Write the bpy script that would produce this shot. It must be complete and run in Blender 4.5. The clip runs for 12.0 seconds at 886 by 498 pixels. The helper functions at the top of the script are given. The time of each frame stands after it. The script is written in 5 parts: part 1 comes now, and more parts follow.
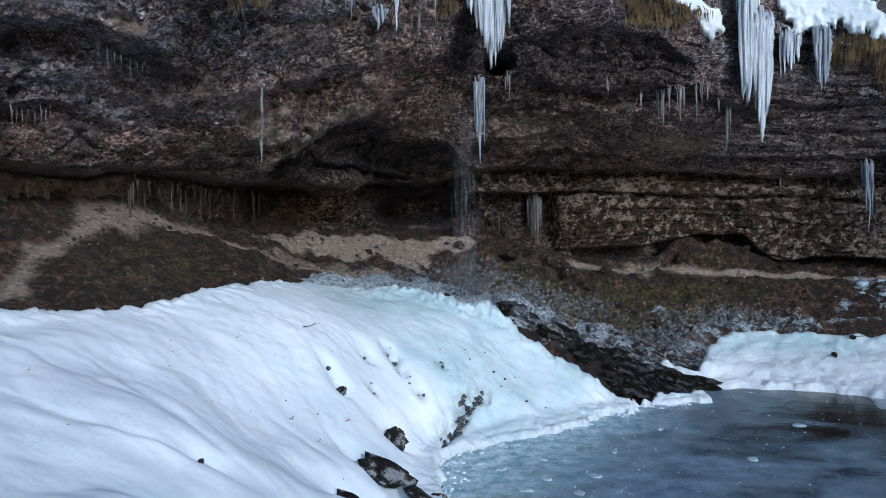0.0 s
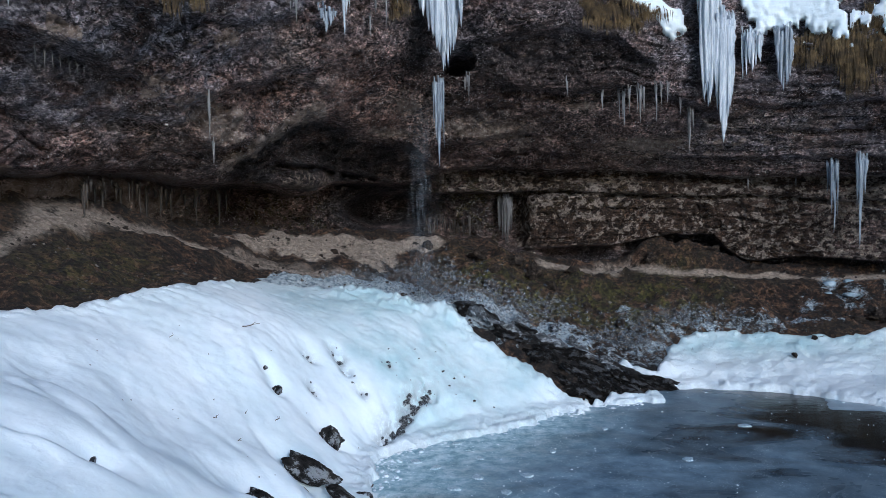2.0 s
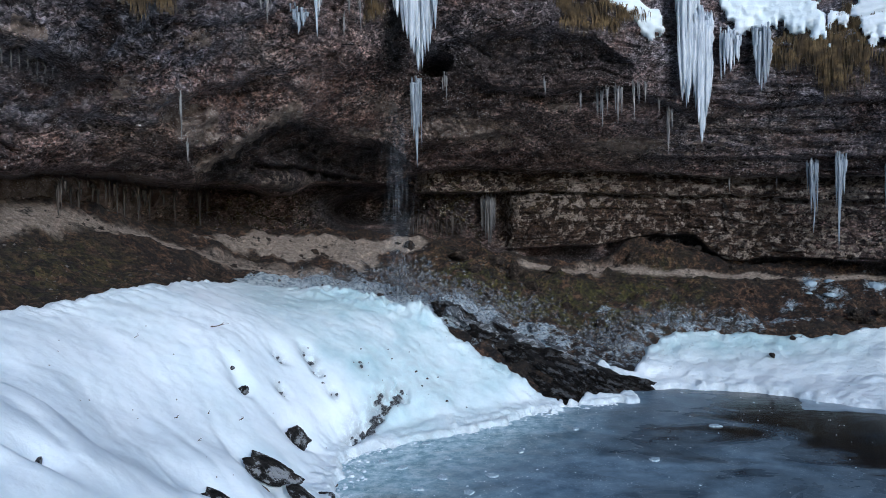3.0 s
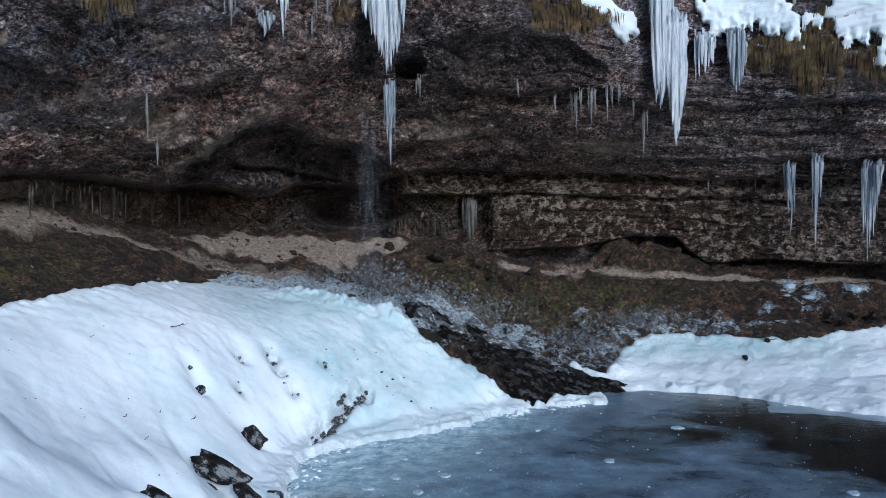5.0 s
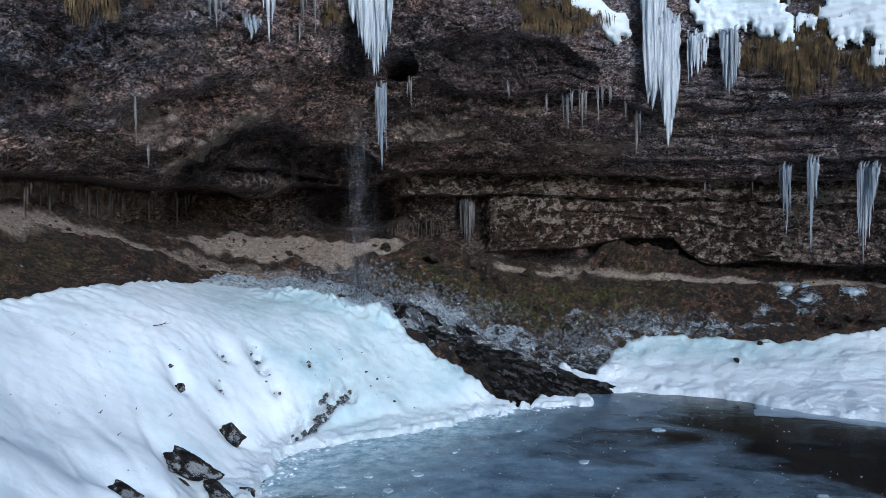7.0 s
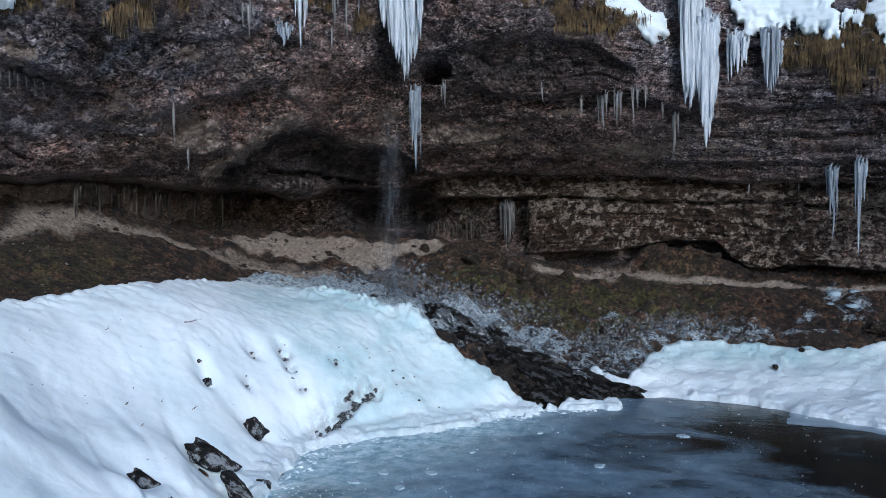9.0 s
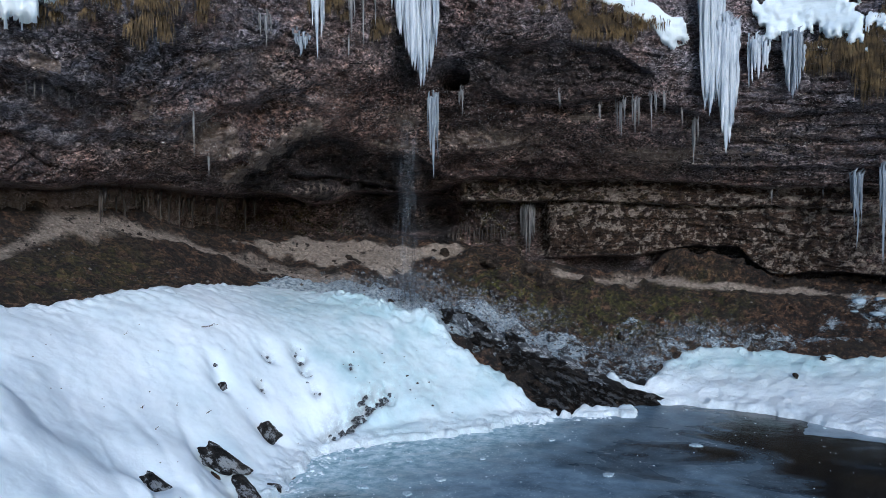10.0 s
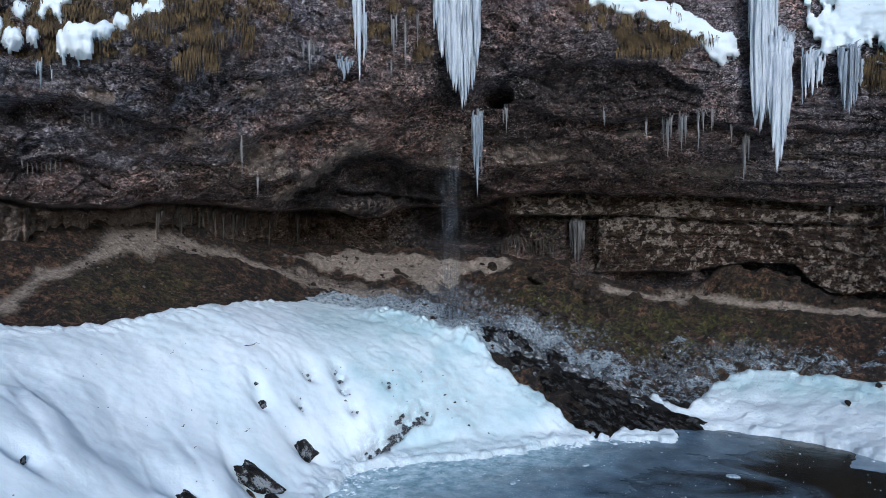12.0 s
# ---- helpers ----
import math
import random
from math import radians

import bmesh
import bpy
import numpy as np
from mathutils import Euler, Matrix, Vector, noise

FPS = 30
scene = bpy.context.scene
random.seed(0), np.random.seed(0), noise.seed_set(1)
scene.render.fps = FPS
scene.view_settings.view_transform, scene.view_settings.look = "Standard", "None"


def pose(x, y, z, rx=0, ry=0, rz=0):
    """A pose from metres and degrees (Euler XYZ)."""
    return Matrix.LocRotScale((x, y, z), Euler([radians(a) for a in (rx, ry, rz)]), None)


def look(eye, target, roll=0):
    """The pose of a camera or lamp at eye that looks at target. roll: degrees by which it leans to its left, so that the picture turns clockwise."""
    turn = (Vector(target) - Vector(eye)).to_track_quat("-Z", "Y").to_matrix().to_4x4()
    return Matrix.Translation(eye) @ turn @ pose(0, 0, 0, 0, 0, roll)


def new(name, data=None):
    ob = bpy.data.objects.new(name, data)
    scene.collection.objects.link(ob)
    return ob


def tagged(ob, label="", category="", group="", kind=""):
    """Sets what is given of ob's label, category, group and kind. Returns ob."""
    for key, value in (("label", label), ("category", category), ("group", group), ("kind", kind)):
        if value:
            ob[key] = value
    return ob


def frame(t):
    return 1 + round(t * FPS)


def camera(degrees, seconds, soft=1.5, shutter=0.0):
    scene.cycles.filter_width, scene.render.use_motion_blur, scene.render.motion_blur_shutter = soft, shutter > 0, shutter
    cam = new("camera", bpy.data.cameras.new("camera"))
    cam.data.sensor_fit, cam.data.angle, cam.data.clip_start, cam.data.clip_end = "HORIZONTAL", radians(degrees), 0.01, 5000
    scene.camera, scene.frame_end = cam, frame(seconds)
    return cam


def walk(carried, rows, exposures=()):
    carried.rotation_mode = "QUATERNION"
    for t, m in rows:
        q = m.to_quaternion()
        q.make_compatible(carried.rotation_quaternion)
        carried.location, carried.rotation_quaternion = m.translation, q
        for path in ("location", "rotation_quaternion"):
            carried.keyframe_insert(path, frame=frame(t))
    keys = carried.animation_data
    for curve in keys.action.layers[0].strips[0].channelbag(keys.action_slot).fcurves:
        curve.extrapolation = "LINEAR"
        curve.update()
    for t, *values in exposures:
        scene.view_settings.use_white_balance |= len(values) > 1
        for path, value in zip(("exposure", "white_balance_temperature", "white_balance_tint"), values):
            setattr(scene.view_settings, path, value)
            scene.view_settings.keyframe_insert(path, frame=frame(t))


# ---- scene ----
cam = camera(60.4, 12.0, soft=0.8)
PATH = [
    (0, (-0.072, 0.262, 7.046), (-0.179, 2.257, 6.949), -1.1),
    (0.5, (0.433, 0.261, 7.053), (0.319, 2.255, 6.955), -1.1),
    (1, (0.956, 0.239, 7.075), (0.832, 2.232, 6.975), -1.1),
    (1.5, (1.481, 0.225, 7.079), (1.349, 2.218, 6.979), -1.1),
    (2, (1.992, 0.23, 7.068), (1.858, 2.223, 6.968), -1.1),
    (2.5, (2.497, 0.228, 7.083), (2.36, 2.221, 6.983), -1.1),
    (3, (2.961, 0.248, 7.08), (2.823, 2.24, 6.979), -1.1),
    (5, (4.52, 0.211, 7.078), (4.353, 2.202, 6.98), -1.0),
    (5.5, (4.857, 0.189, 7.08), (4.679, 2.179, 6.983), -1.0),
    (6, (5.209, 0.18, 7.084), (5.018, 2.168, 6.987), -1.0),
    (6.5, (5.542, 0.16, 7.089), (5.338, 2.147, 6.992), -0.9),
    (7, (5.866, 0.149, 7.08), (5.639, 2.134, 6.985), -0.9),
    (9, (7.273, 0.099, 7.119), (6.875, 2.057, 7.027), -0.7),
    (9.5, (7.597, 0.079, 7.246), (7.157, 2.028, 7.153), -0.6),
    (10, (7.933, 0.073, 7.373), (7.452, 2.012, 7.28), -0.6),
    (10.5, (8.232, 0.077, 7.525), (7.709, 2.005, 7.431), -0.6),
    (11, (8.513, 0.093, 7.722), (7.945, 2.008, 7.627), -0.6),
    (11.5, (8.791, 0.111, 7.938), (8.175, 2.011, 7.841), -0.5),
    (12, (9.094, 0.135, 8.265), (8.437, 2.021, 8.164), -0.4),
]
walk(cam, [(t, look(eye, target, roll)) for t, eye, target, roll in PATH], [(0, 0.28, 5300, 10), (12, 0.28, 5300, 10)])

# ---- world and light ----
world = bpy.data.worlds.new("winter_sky")
scene.world = world
world.use_nodes = True
sky = world.node_tree.nodes.new("ShaderNodeTexSky")
sky.sky_type, sky.sun_disc = "NISHITA", False
sky.sun_elevation, sky.sun_rotation = radians(23), radians(152)
sky.air_density, sky.dust_density, sky.ozone_density = 1.0, 1.5, 1.0
world.node_tree.links.new(sky.outputs[0], world.node_tree.nodes["Background"].inputs[0])
world.node_tree.nodes["Background"].inputs[1].default_value = 0.11
sun_data = bpy.data.lights.new("sun", "SUN")
sun_data.energy, sun_data.angle, sun_data.color = 1.5, radians(12), (1.0, 0.97, 0.93)
sun = new("sun", sun_data)
sun.matrix_world = look((28, -30, 20.5), (5, 13, 0))


# ---- numbers in space ----
def _hash(i, j, k, seed):
    """A random value from -1 to 1 for each node of a lattice; k may be one level for all."""
    n = i.astype(np.uint32) * np.uint32(374761393) + j.astype(np.uint32) * np.uint32(668265263) + np.uint32(seed * 1274126177 & 0xFFFFFFFF)
    n = n + np.asarray(k).astype(np.uint32) * np.uint32(2147483647)
    n = (n ^ (n >> 13)) * np.uint32(1274126177)
    n = (n ^ (n >> 16)) * np.uint32(2246822519)
    return ((n ^ (n >> 15)) & np.uint32(0xFFFF)) / 32767.5 - 1.0


def wave(x, y, z=0.0, seed=0):
    """Smooth noise from -1 to 1 on arrays."""
    flat = np.ndim(z) == 0 and float(z).is_integer()
    if flat:
        x, y = np.broadcast_arrays(np.asarray(x, float), np.asarray(y, float))
    else:
        x, y, z = np.broadcast_arrays(np.asarray(x, float), np.asarray(y, float), np.asarray(z, float))
    ease = lambda a: a * a * a * (a * (6 * a - 15) + 10)
    i, j = np.floor(x).astype(np.int64), np.floor(y).astype(np.int64)
    u, v = ease(x - i), ease(y - j)

    def slab(k):
        return ((_hash(i, j, k, seed) * (1 - u) + _hash(i + 1, j, k, seed) * u) * (1 - v)
                + (_hash(i, j + 1, k, seed) * (1 - u) + _hash(i + 1, j + 1, k, seed) * u) * v)

    if flat:
        return slab(np.full(x.shape, int(z)))
    k = np.floor(z).astype(np.int64)
    w = ease(z - k)
    return slab(k) * (1 - w) + slab(k + 1) * w


def fbm(x, y, z=0.0, seed=0, octaves=4, gain=0.5):
    total, size = 0.0, 1.0
    for n in range(octaves):
        total = total + size * wave(np.asarray(x) * 2.03**n, np.asarray(y) * 2.03**n, (z * 2.03**n if np.ndim(z) else float(z * (n + 1))), seed + 17 * n)
        size *= gain
    return total


def blocks(x, y, z, seed=0):
    """For each point the random value of its nearest cell, from -1 to 1, and how far it lies inside that cell."""
    i, j, k = (np.floor(a).astype(np.int64) for a in (x, y, z))
    best, second, value = np.full(x.shape, 9.0), np.full(x.shape, 9.0), np.zeros(x.shape)
    for a in (-1, 0, 1):
        for b in (-1, 0, 1):
            for c in (-1, 0, 1):
                p, q, s = i + a, j + b, k + c
                d = np.hypot(np.hypot(p + 0.5 + 0.45 * _hash(p, q, s, seed) - x, q + 0.5 + 0.45 * _hash(p, q, s, seed + 1) - y), s + 0.5 + 0.45 * _hash(p, q, s, seed + 2) - z)
                near = d < best
                second = np.where(near, best, np.minimum(second, d))
                value = np.where(near, _hash(p, q, s, seed + 3), value)
                best = np.minimum(best, d)
    return value, second - best


def smooth(a, b, v):
    t = np.clip((np.asarray(v, float) - a) / (b - a), 0, 1)
    return t * t * (3 - 2 * t)


def bump(v, centre, width):
    return np.exp(-(((np.asarray(v, float) - centre) / width) ** 2))


def hermite(xs, v, q):
    """Smooth curve through the values v at the stations xs, read at q."""
    xs, v = np.asarray(xs, float), np.asarray(v, float)
    q = np.clip(q, xs[0], xs[-1])
    g = np.gradient(v, xs, axis=0)
    i = np.clip(np.searchsorted(xs, q) - 1, 0, len(xs) - 2)
    h = xs[i + 1] - xs[i]
    t = (q - xs[i]) / h
    n = np.arange(q.size) if v.shape[1] > 1 else np.zeros(q.size, int)
    a, b, ga, gb = v[i, n], v[i + 1, n], g[i, n] * h, g[i + 1, n] * h
    return a * (2 * t**3 - 3 * t * t + 1) + ga * (t**3 - 2 * t * t + t) + b * (3 * t * t - 2 * t**3) + gb * (t**3 - t * t)


def lattice(xs, ys, rows, x, y):
    return hermite(xs, np.stack([hermite(ys, np.asarray(row, float)[:, None], y) for row in rows]), x)


def edge_distance(poly, x, y):
    """Distance to the outline of a polygon, positive inside it."""
    poly = np.asarray(poly, float)
    best, inside = np.full(x.shape, 1e9), np.zeros(x.shape, bool)
    for (ax, ay), (bx, by) in zip(poly, np.roll(poly, -1, 0)):
        dx, dy = bx - ax, by - ay
        t = np.clip(((x - ax) * dx + (y - ay) * dy) / (dx * dx + dy * dy), 0, 1)
        best = np.minimum(best, np.hypot(x - ax - t * dx, y - ay - t * dy))
        if dy:
            inside ^= ((ay > y) != (by > y)) & (x < dx * (y - ay) / dy + ax)
    return np.where(inside, best, -best)


def line_distance(points, x, y):
    best = np.full(x.shape, 1e9)
    for (ax, ay), (bx, by) in zip(points, points[1:]):
        dx, dy = bx - ax, by - ay
        t = np.clip(((x - ax) * dx + (y - ay) * dy) / (dx * dx + dy * dy), 0, 1)
        best = np.minimum(best, np.hypot(x - ax - t * dx, y - ay - t * dy))
    return best


# ---- materials ----
class Nodes:
    """A small builder of node materials."""

    def __init__(self, name):
        self.mat = bpy.data.materials.new(name)
        self.mat.use_nodes = True
        self.tree = self.mat.node_tree
        self.bsdf = self.tree.nodes["Principled BSDF"]
        self.coord = self.tree.nodes.new("ShaderNodeTexCoord").outputs["Object"]

    def put(self, socket, value):
        if isinstance(value, bpy.types.NodeSocket):
            self.tree.links.new(value, socket)
        else:
            socket.default_value = value

    def scaled(self, sx, sy, sz):
        n = self.tree.nodes.new("ShaderNodeMapping")
        n.inputs["Scale"].default_value = (sx, sy, sz)
        self.tree.links.new(self.coord, n.inputs[0])
        return n.outputs[0]

    def noise(self, scale, detail=4, rough=0.55, vector=None, distort=0.0):
        n = self.tree.nodes.new("ShaderNodeTexNoise")
        n.inputs["Scale"].default_value, n.inputs["Detail"].default_value = scale, detail
        n.inputs["Roughness"].default_value, n.inputs["Distortion"].default_value = rough, distort
        self.tree.links.new(vector or self.coord, n.inputs["Vector"])
        return n.outputs[0]

    def cells(self, scale, vector=None, feature="F1", out="Distance"):
        n = self.tree.nodes.new("ShaderNodeTexVoronoi")
        n.feature = feature
        n.inputs["Scale"].default_value = scale
        self.tree.links.new(vector or self.coord, n.inputs["Vector"])
        return n.outputs[out]

    def attr(self, name):
        n = self.tree.nodes.new("ShaderNodeAttribute")
        n.attribute_name = name
        return n.outputs["Fac"]

    def ramp(self, fac, *stops):
        n = self.tree.nodes.new("ShaderNodeValToRGB")
        while len(n.color_ramp.elements) < len(stops):
            n.color_ramp.elements.new(0.5)
        for e, (at, c) in zip(n.color_ramp.elements, stops):
            e.position = at
            e.color = (*c, 1) if isinstance(c, tuple) else (c, c, c, 1)
        self.tree.links.new(fac, n.inputs[0])
        return n.outputs[0]

    def mix(self, fac, a, b, how="MIX"):
        n = self.tree.nodes.new("ShaderNodeMix")
        n.data_type, n.blend_type = "RGBA", how
        self.put(n.inputs[0], fac)
        self.put(n.inputs[6], (*a, 1) if isinstance(a, tuple) else a)
        self.put(n.inputs[7], (*b, 1) if isinstance(b, tuple) else b)
        return n.outputs[2]

    def math(self, how, a, b=0.0):
        n = self.tree.nodes.new("ShaderNodeMath")
        n.operation, n.use_clamp = how, False
        self.put(n.inputs[0], a)
        self.put(n.inputs[1], b)
        return n.outputs[0]

    def relief(self, height, distance, strength=1.0, before=None):
        n = self.tree.nodes.new("ShaderNodeBump")
        n.inputs["Strength"].default_value, n.inputs["Distance"].default_value = strength, distance
        self.tree.links.new(height, n.inputs["Height"])
        if before is not None:
            self.tree.links.new(before, n.inputs["Normal"])
        return n.outputs[0]

    def done(self, colour, rough, normal=None, **more):
        self.put(self.bsdf.inputs["Base Color"], (*colour, 1) if isinstance(colour, tuple) else colour)
        self.put(self.bsdf.inputs["Roughness"], rough)
        if normal is not None:
            self.put(self.bsdf.inputs["Normal"], normal)
        for key, value in more.items():
            self.put(self.bsdf.inputs[key.replace("_", " ")], value)
        return self.mat


def cliff_material():
    n = Nodes("conglomerate_rock")
    broad = n.ramp(n.noise(0.38, 5, 0.62), (0.36, (0.054, 0.036, 0.033)), (0.5, (0.132, 0.090, 0.079)), (0.64, (0.25, 0.18, 0.158)))
    broad = n.mix(1.0, broad, n.ramp(n.noise(0.17, 4, 0.6, n.scaled(1, 1, 1.6)), (0.38, 0.55), (0.5, 0.95), (0.62, 1.6)), "MULTIPLY")
    mottle = n.ramp(n.noise(1.5, 8, 0.75, n.scaled(1, 1, 1.5)), (0.37, 0.5), (0.5, 1.0), (0.63, 1.75))
    colour = n.mix(1.0, broad, mottle, "MULTIPLY")
    layers = n.noise(1.0, 7, 0.7, n.scaled(0.28, 0.28, 4.2), 0.7)
    colour = n.mix(n.ramp(layers, (0.52, 0.0), (0.62, 0.4)), colour, (0.040, 0.031, 0.027))
    grey = n.math("MULTIPLY", n.attr("grey"), n.ramp(n.noise(0.5, 6, 0.7, n.scaled(1.0, 1.0, 1.7)), (0.40, 0.0), (0.56, 0.95)))
    colour = n.mix(grey, colour, n.ramp(n.noise(2.6, 8, 0.8), (0.36, (0.085, 0.080, 0.094)), (0.5, (0.225, 0.211, 0.236)), (0.64, (0.45, 0.425, 0.45))))
    rust = n.math("MULTIPLY", n.attr("rust"), n.ramp(n.noise(0.9, 7, 0.72), (0.44, 0.0), (0.58, 0.9)))
    colour = n.mix(rust, colour, n.ramp(n.noise(2.0, 7, 0.75), (0.38, (0.12, 0.062, 0.050)), (0.62, (0.32, 0.205, 0.16))))
    tan = n.math("MULTIPLY", n.attr("tan"), n.ramp(n.noise(1.1, 8, 0.75, n.scaled(1, 1, 0.7)), (0.40, 0.0), (0.52, 1.0)))
    colour = n.mix(tan, colour, n.ramp(n.noise(3.0, 7, 0.7, n.scaled(1, 1, 0.5)), (0.38, (0.20, 0.145, 0.115)), (0.62, (0.48, 0.38, 0.31))))
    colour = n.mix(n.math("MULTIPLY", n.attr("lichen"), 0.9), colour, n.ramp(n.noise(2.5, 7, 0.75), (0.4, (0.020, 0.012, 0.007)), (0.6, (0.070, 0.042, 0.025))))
    moss = n.math("MULTIPLY", n.attr("moss"), n.ramp(n.noise(1.7, 8, 0.75), (0.48, 0.0), (0.55, 0.95)))
    colour = n.mix(moss, colour, n.ramp(n.noise(7.0, 4), (0.4, (0.022, 0.017, 0.006)), (0.6, (0.075, 0.058, 0.020))))
    # wet rock, and the shade of hollows and cave painted into the colour
    wet_and_shade = n.math("MULTIPLY", n.attr("wet_and_shade"), n.ramp(n.noise(0.7, 6, 0.68, n.scaled(1, 1, 0.7)), (0.36, 0.45), (0.54, 1.0)))
    colour = n.mix(wet_and_shade, colour, n.ramp(n.noise(2.0, 8, 0.78, n.scaled(1, 1, 2.0)), (0.42, (0.007, 0.006, 0.007)), (0.56, (0.040, 0.034, 0.034)), (0.66, (0.15, 0.13, 0.125))))
    coarse = n.ramp(n.cells(5.5, n.scaled(1, 1, 1.5), out="Color"), (0.25, 0.5), (0.75, 1.5))
    fine = n.ramp(n.cells(12.0, n.scaled(1, 1, 1.3), out="Color"), (0.25, 0.2), (0.75, 1.9))
    grain = n.ramp(n.noise(5.5, 7, 0.8, n.scaled(1, 1, 1.9)), (0.40, 0.3), (0.5, 1.0), (0.6, 2.1))
    colour = n.mix(0.82, colour, n.mix(1.0, colour, grain, "MULTIPLY"))
    pebbled = n.ramp(n.noise(0.45, 5), (0.4, 0.3), (0.6, 0.95))
    colour = n.mix(pebbled, colour, n.mix(1.0, colour, n.mix(1.0, coarse, fine, "MULTIPLY"), "MULTIPLY"))
    pale = n.ramp(n.math("ADD", n.attr("pale"), n.math("MULTIPLY", n.math("SUBTRACT", n.noise(1.6, 8, 0.7), 0.5), 2.4)), (0.5, 0.0), (0.62, 0.92))
    colour = n.mix(pale, colour, n.ramp(n.noise(3.5, 9, 0.72, n.scaled(1, 1, 0.6)), (0.36, (0.13, 0.095, 0.080)), (0.5, (0.29, 0.225, 0.185)), (0.64, (0.50, 0.415, 0.35))))
    cracks = n.ramp(n.noise(1.4, 8, 0.75, n.scaled(0.35, 0.35, 3.2), 0.6), (0.35, 0.97), (0.37, 0.0))
    colour = n.mix(cracks, colour, (0.010, 0.008, 0.008))
    seams = n.ramp(n.noise(1.0, 7, 0.72, n.scaled(0.22, 0.22, 7.0), 0.3), (0.37, 0.97), (0.39, 0.0))
    colour = n.mix(n.math("MULTIPLY", seams, n.attr("beds")), colour, (0.010, 0.009, 0.008))
    flakes = n.math("ADD", n.noise(2.8, 10, 0.72), n.math("MULTIPLY", n.math("SUBTRACT", n.noise(0.35, 3), 0.5), 0.35))
    blotch = n.math("MULTIPLY", n.ramp(n.attr("lichen"), (0.15, 0.0), (0.4, 1.0)), n.ramp(flakes, (0.53, 0.0), (0.54, 1.0)))
    colour = n.mix(blotch, colour, n.ramp(n.noise(9.0, 6, 0.75), (0.36, (0.095, 0.072, 0.055)), (0.5, (0.33, 0.272, 0.222)), (0.64, (0.56, 0.475, 0.395))))
    # specks fade on wet rock, on lichen and where shade is painted
    dry = n.math("SUBTRACT", 1.0, n.ramp(n.math("ADD", n.math("MULTIPLY", wet_and_shade, 0.7), n.attr("lichen")), (0.0, 0.0), (1.0, 0.9)))
    for size, radius, where, seed in ((4.2, 0.13, 0.5, 1.1), (7.0, 0.17, 0.46, 0.8), (11.0, 0.2, 0.44, 1.7)):
        specks = n.math("MULTIPLY", n.ramp(n.cells(size, n.scaled(1, 1, 1.3)), (radius, 1.0), (radius + 0.05, 0.0)), n.ramp(n.noise(seed, 6, 0.75), (where, 0.0), (where + 0.08, 0.9)))
        colour = n.mix(n.math("MULTIPLY", specks, dry), colour, (0.60, 0.57, 0.55))
    height = n.math("ADD", n.noise(2.2, 11, 0.76, n.scaled(0.7, 0.7, 2.6)), n.math("MULTIPLY", n.cells(5.5, n.scaled(1, 1, 1.5)), 0.25))
    normal = n.relief(n.noise(11.0, 6, 0.8), 0.1, 1.0, n.relief(height, 0.3, 1.0))
    return n.done(colour, n.ramp(wet_and_shade, (0.0, 0.9), (1.0, 0.6)), normal, Specular_IOR_Level=0.25)


def ground_material():
    n = Nodes("leaf_litter_and_soil")
    soil = n.ramp(n.noise(1.8, 10, 0.8), (0.42, (0.006, 0.0034, 0.002)), (0.5, (0.042, 0.021, 0.011)), (0.60, (0.18, 0.10, 0.055)))
    colour = n.mix(n.ramp(n.noise(0.5, 4), (0.45, 0.0), (0.65, 0.7)), soil, (0.036, 0.027, 0.016))
    moss = n.math("MULTIPLY", n.attr("moss"), n.ramp(n.noise(1.4, 6, 0.7), (0.42, 0.0), (0.6, 1.0)))
    colour = n.mix(moss, colour, n.ramp(n.noise(6.0, 4), (0.35, (0.036, 0.036, 0.006)), (0.65, (0.118, 0.11, 0.024))))
    sand = n.math("MULTIPLY", n.attr("sand"), n.ramp(n.noise(0.9, 9, 0.75), (0.35, 0.05), (0.43, 1.0)))
    colour = n.mix(sand, colour, n.ramp(n.noise(5.0, 6, 0.7), (0.35, (0.36, 0.285, 0.225)), (0.65, (0.66, 0.555, 0.455))))
    rock = n.attr("wet_and_shade")
    colour = n.mix(rock, colour, n.ramp(n.noise(3.5, 6, 0.7), (0.38, (0.002, 0.0018, 0.0017)), (0.65, (0.022, 0.017, 0.014))))
    grit = n.ramp(n.cells(8.0, out="Color"), (0.25, 0.3), (0.8, 2.0))
    colour = n.mix(n.math("SUBTRACT", 0.75, n.math("MULTIPLY", sand, 0.55)), colour, n.mix(1.0, colour, grit, "MULTIPLY"))
    stones = n.math("MULTIPLY", n.ramp(n.cells(6.0), (0.12, 1.0), (0.18, 0.0)), n.ramp(n.noise(0.9, 4), (0.48, 0.0), (0.6, 0.8)))
    colour = n.mix(stones, colour, (0.25, 0.23, 0.20))
    frost = n.ramp(n.math("ADD", n.attr("frost"), n.math("MULTIPLY", n.math("SUBTRACT", n.noise(2.2, 9, 0.75), 0.5), 2.6)), (0.5, 0.0), (0.8, 1.0))
    colour = n.mix(frost, colour, n.ramp(n.noise(7.0, 4), (0.38, (0.30, 0.40, 0.48)), (0.56, (0.74, 0.83, 0.88))))
    height = n.math("ADD", n.noise(4.0, 9, 0.78), n.math("MULTIPLY", n.cells(8.0), 0.3))
    return n.done(colour, n.ramp(rock, (0.0, 0.92), (1.0, 0.6)), n.relief(height, 0.55, 1.0))


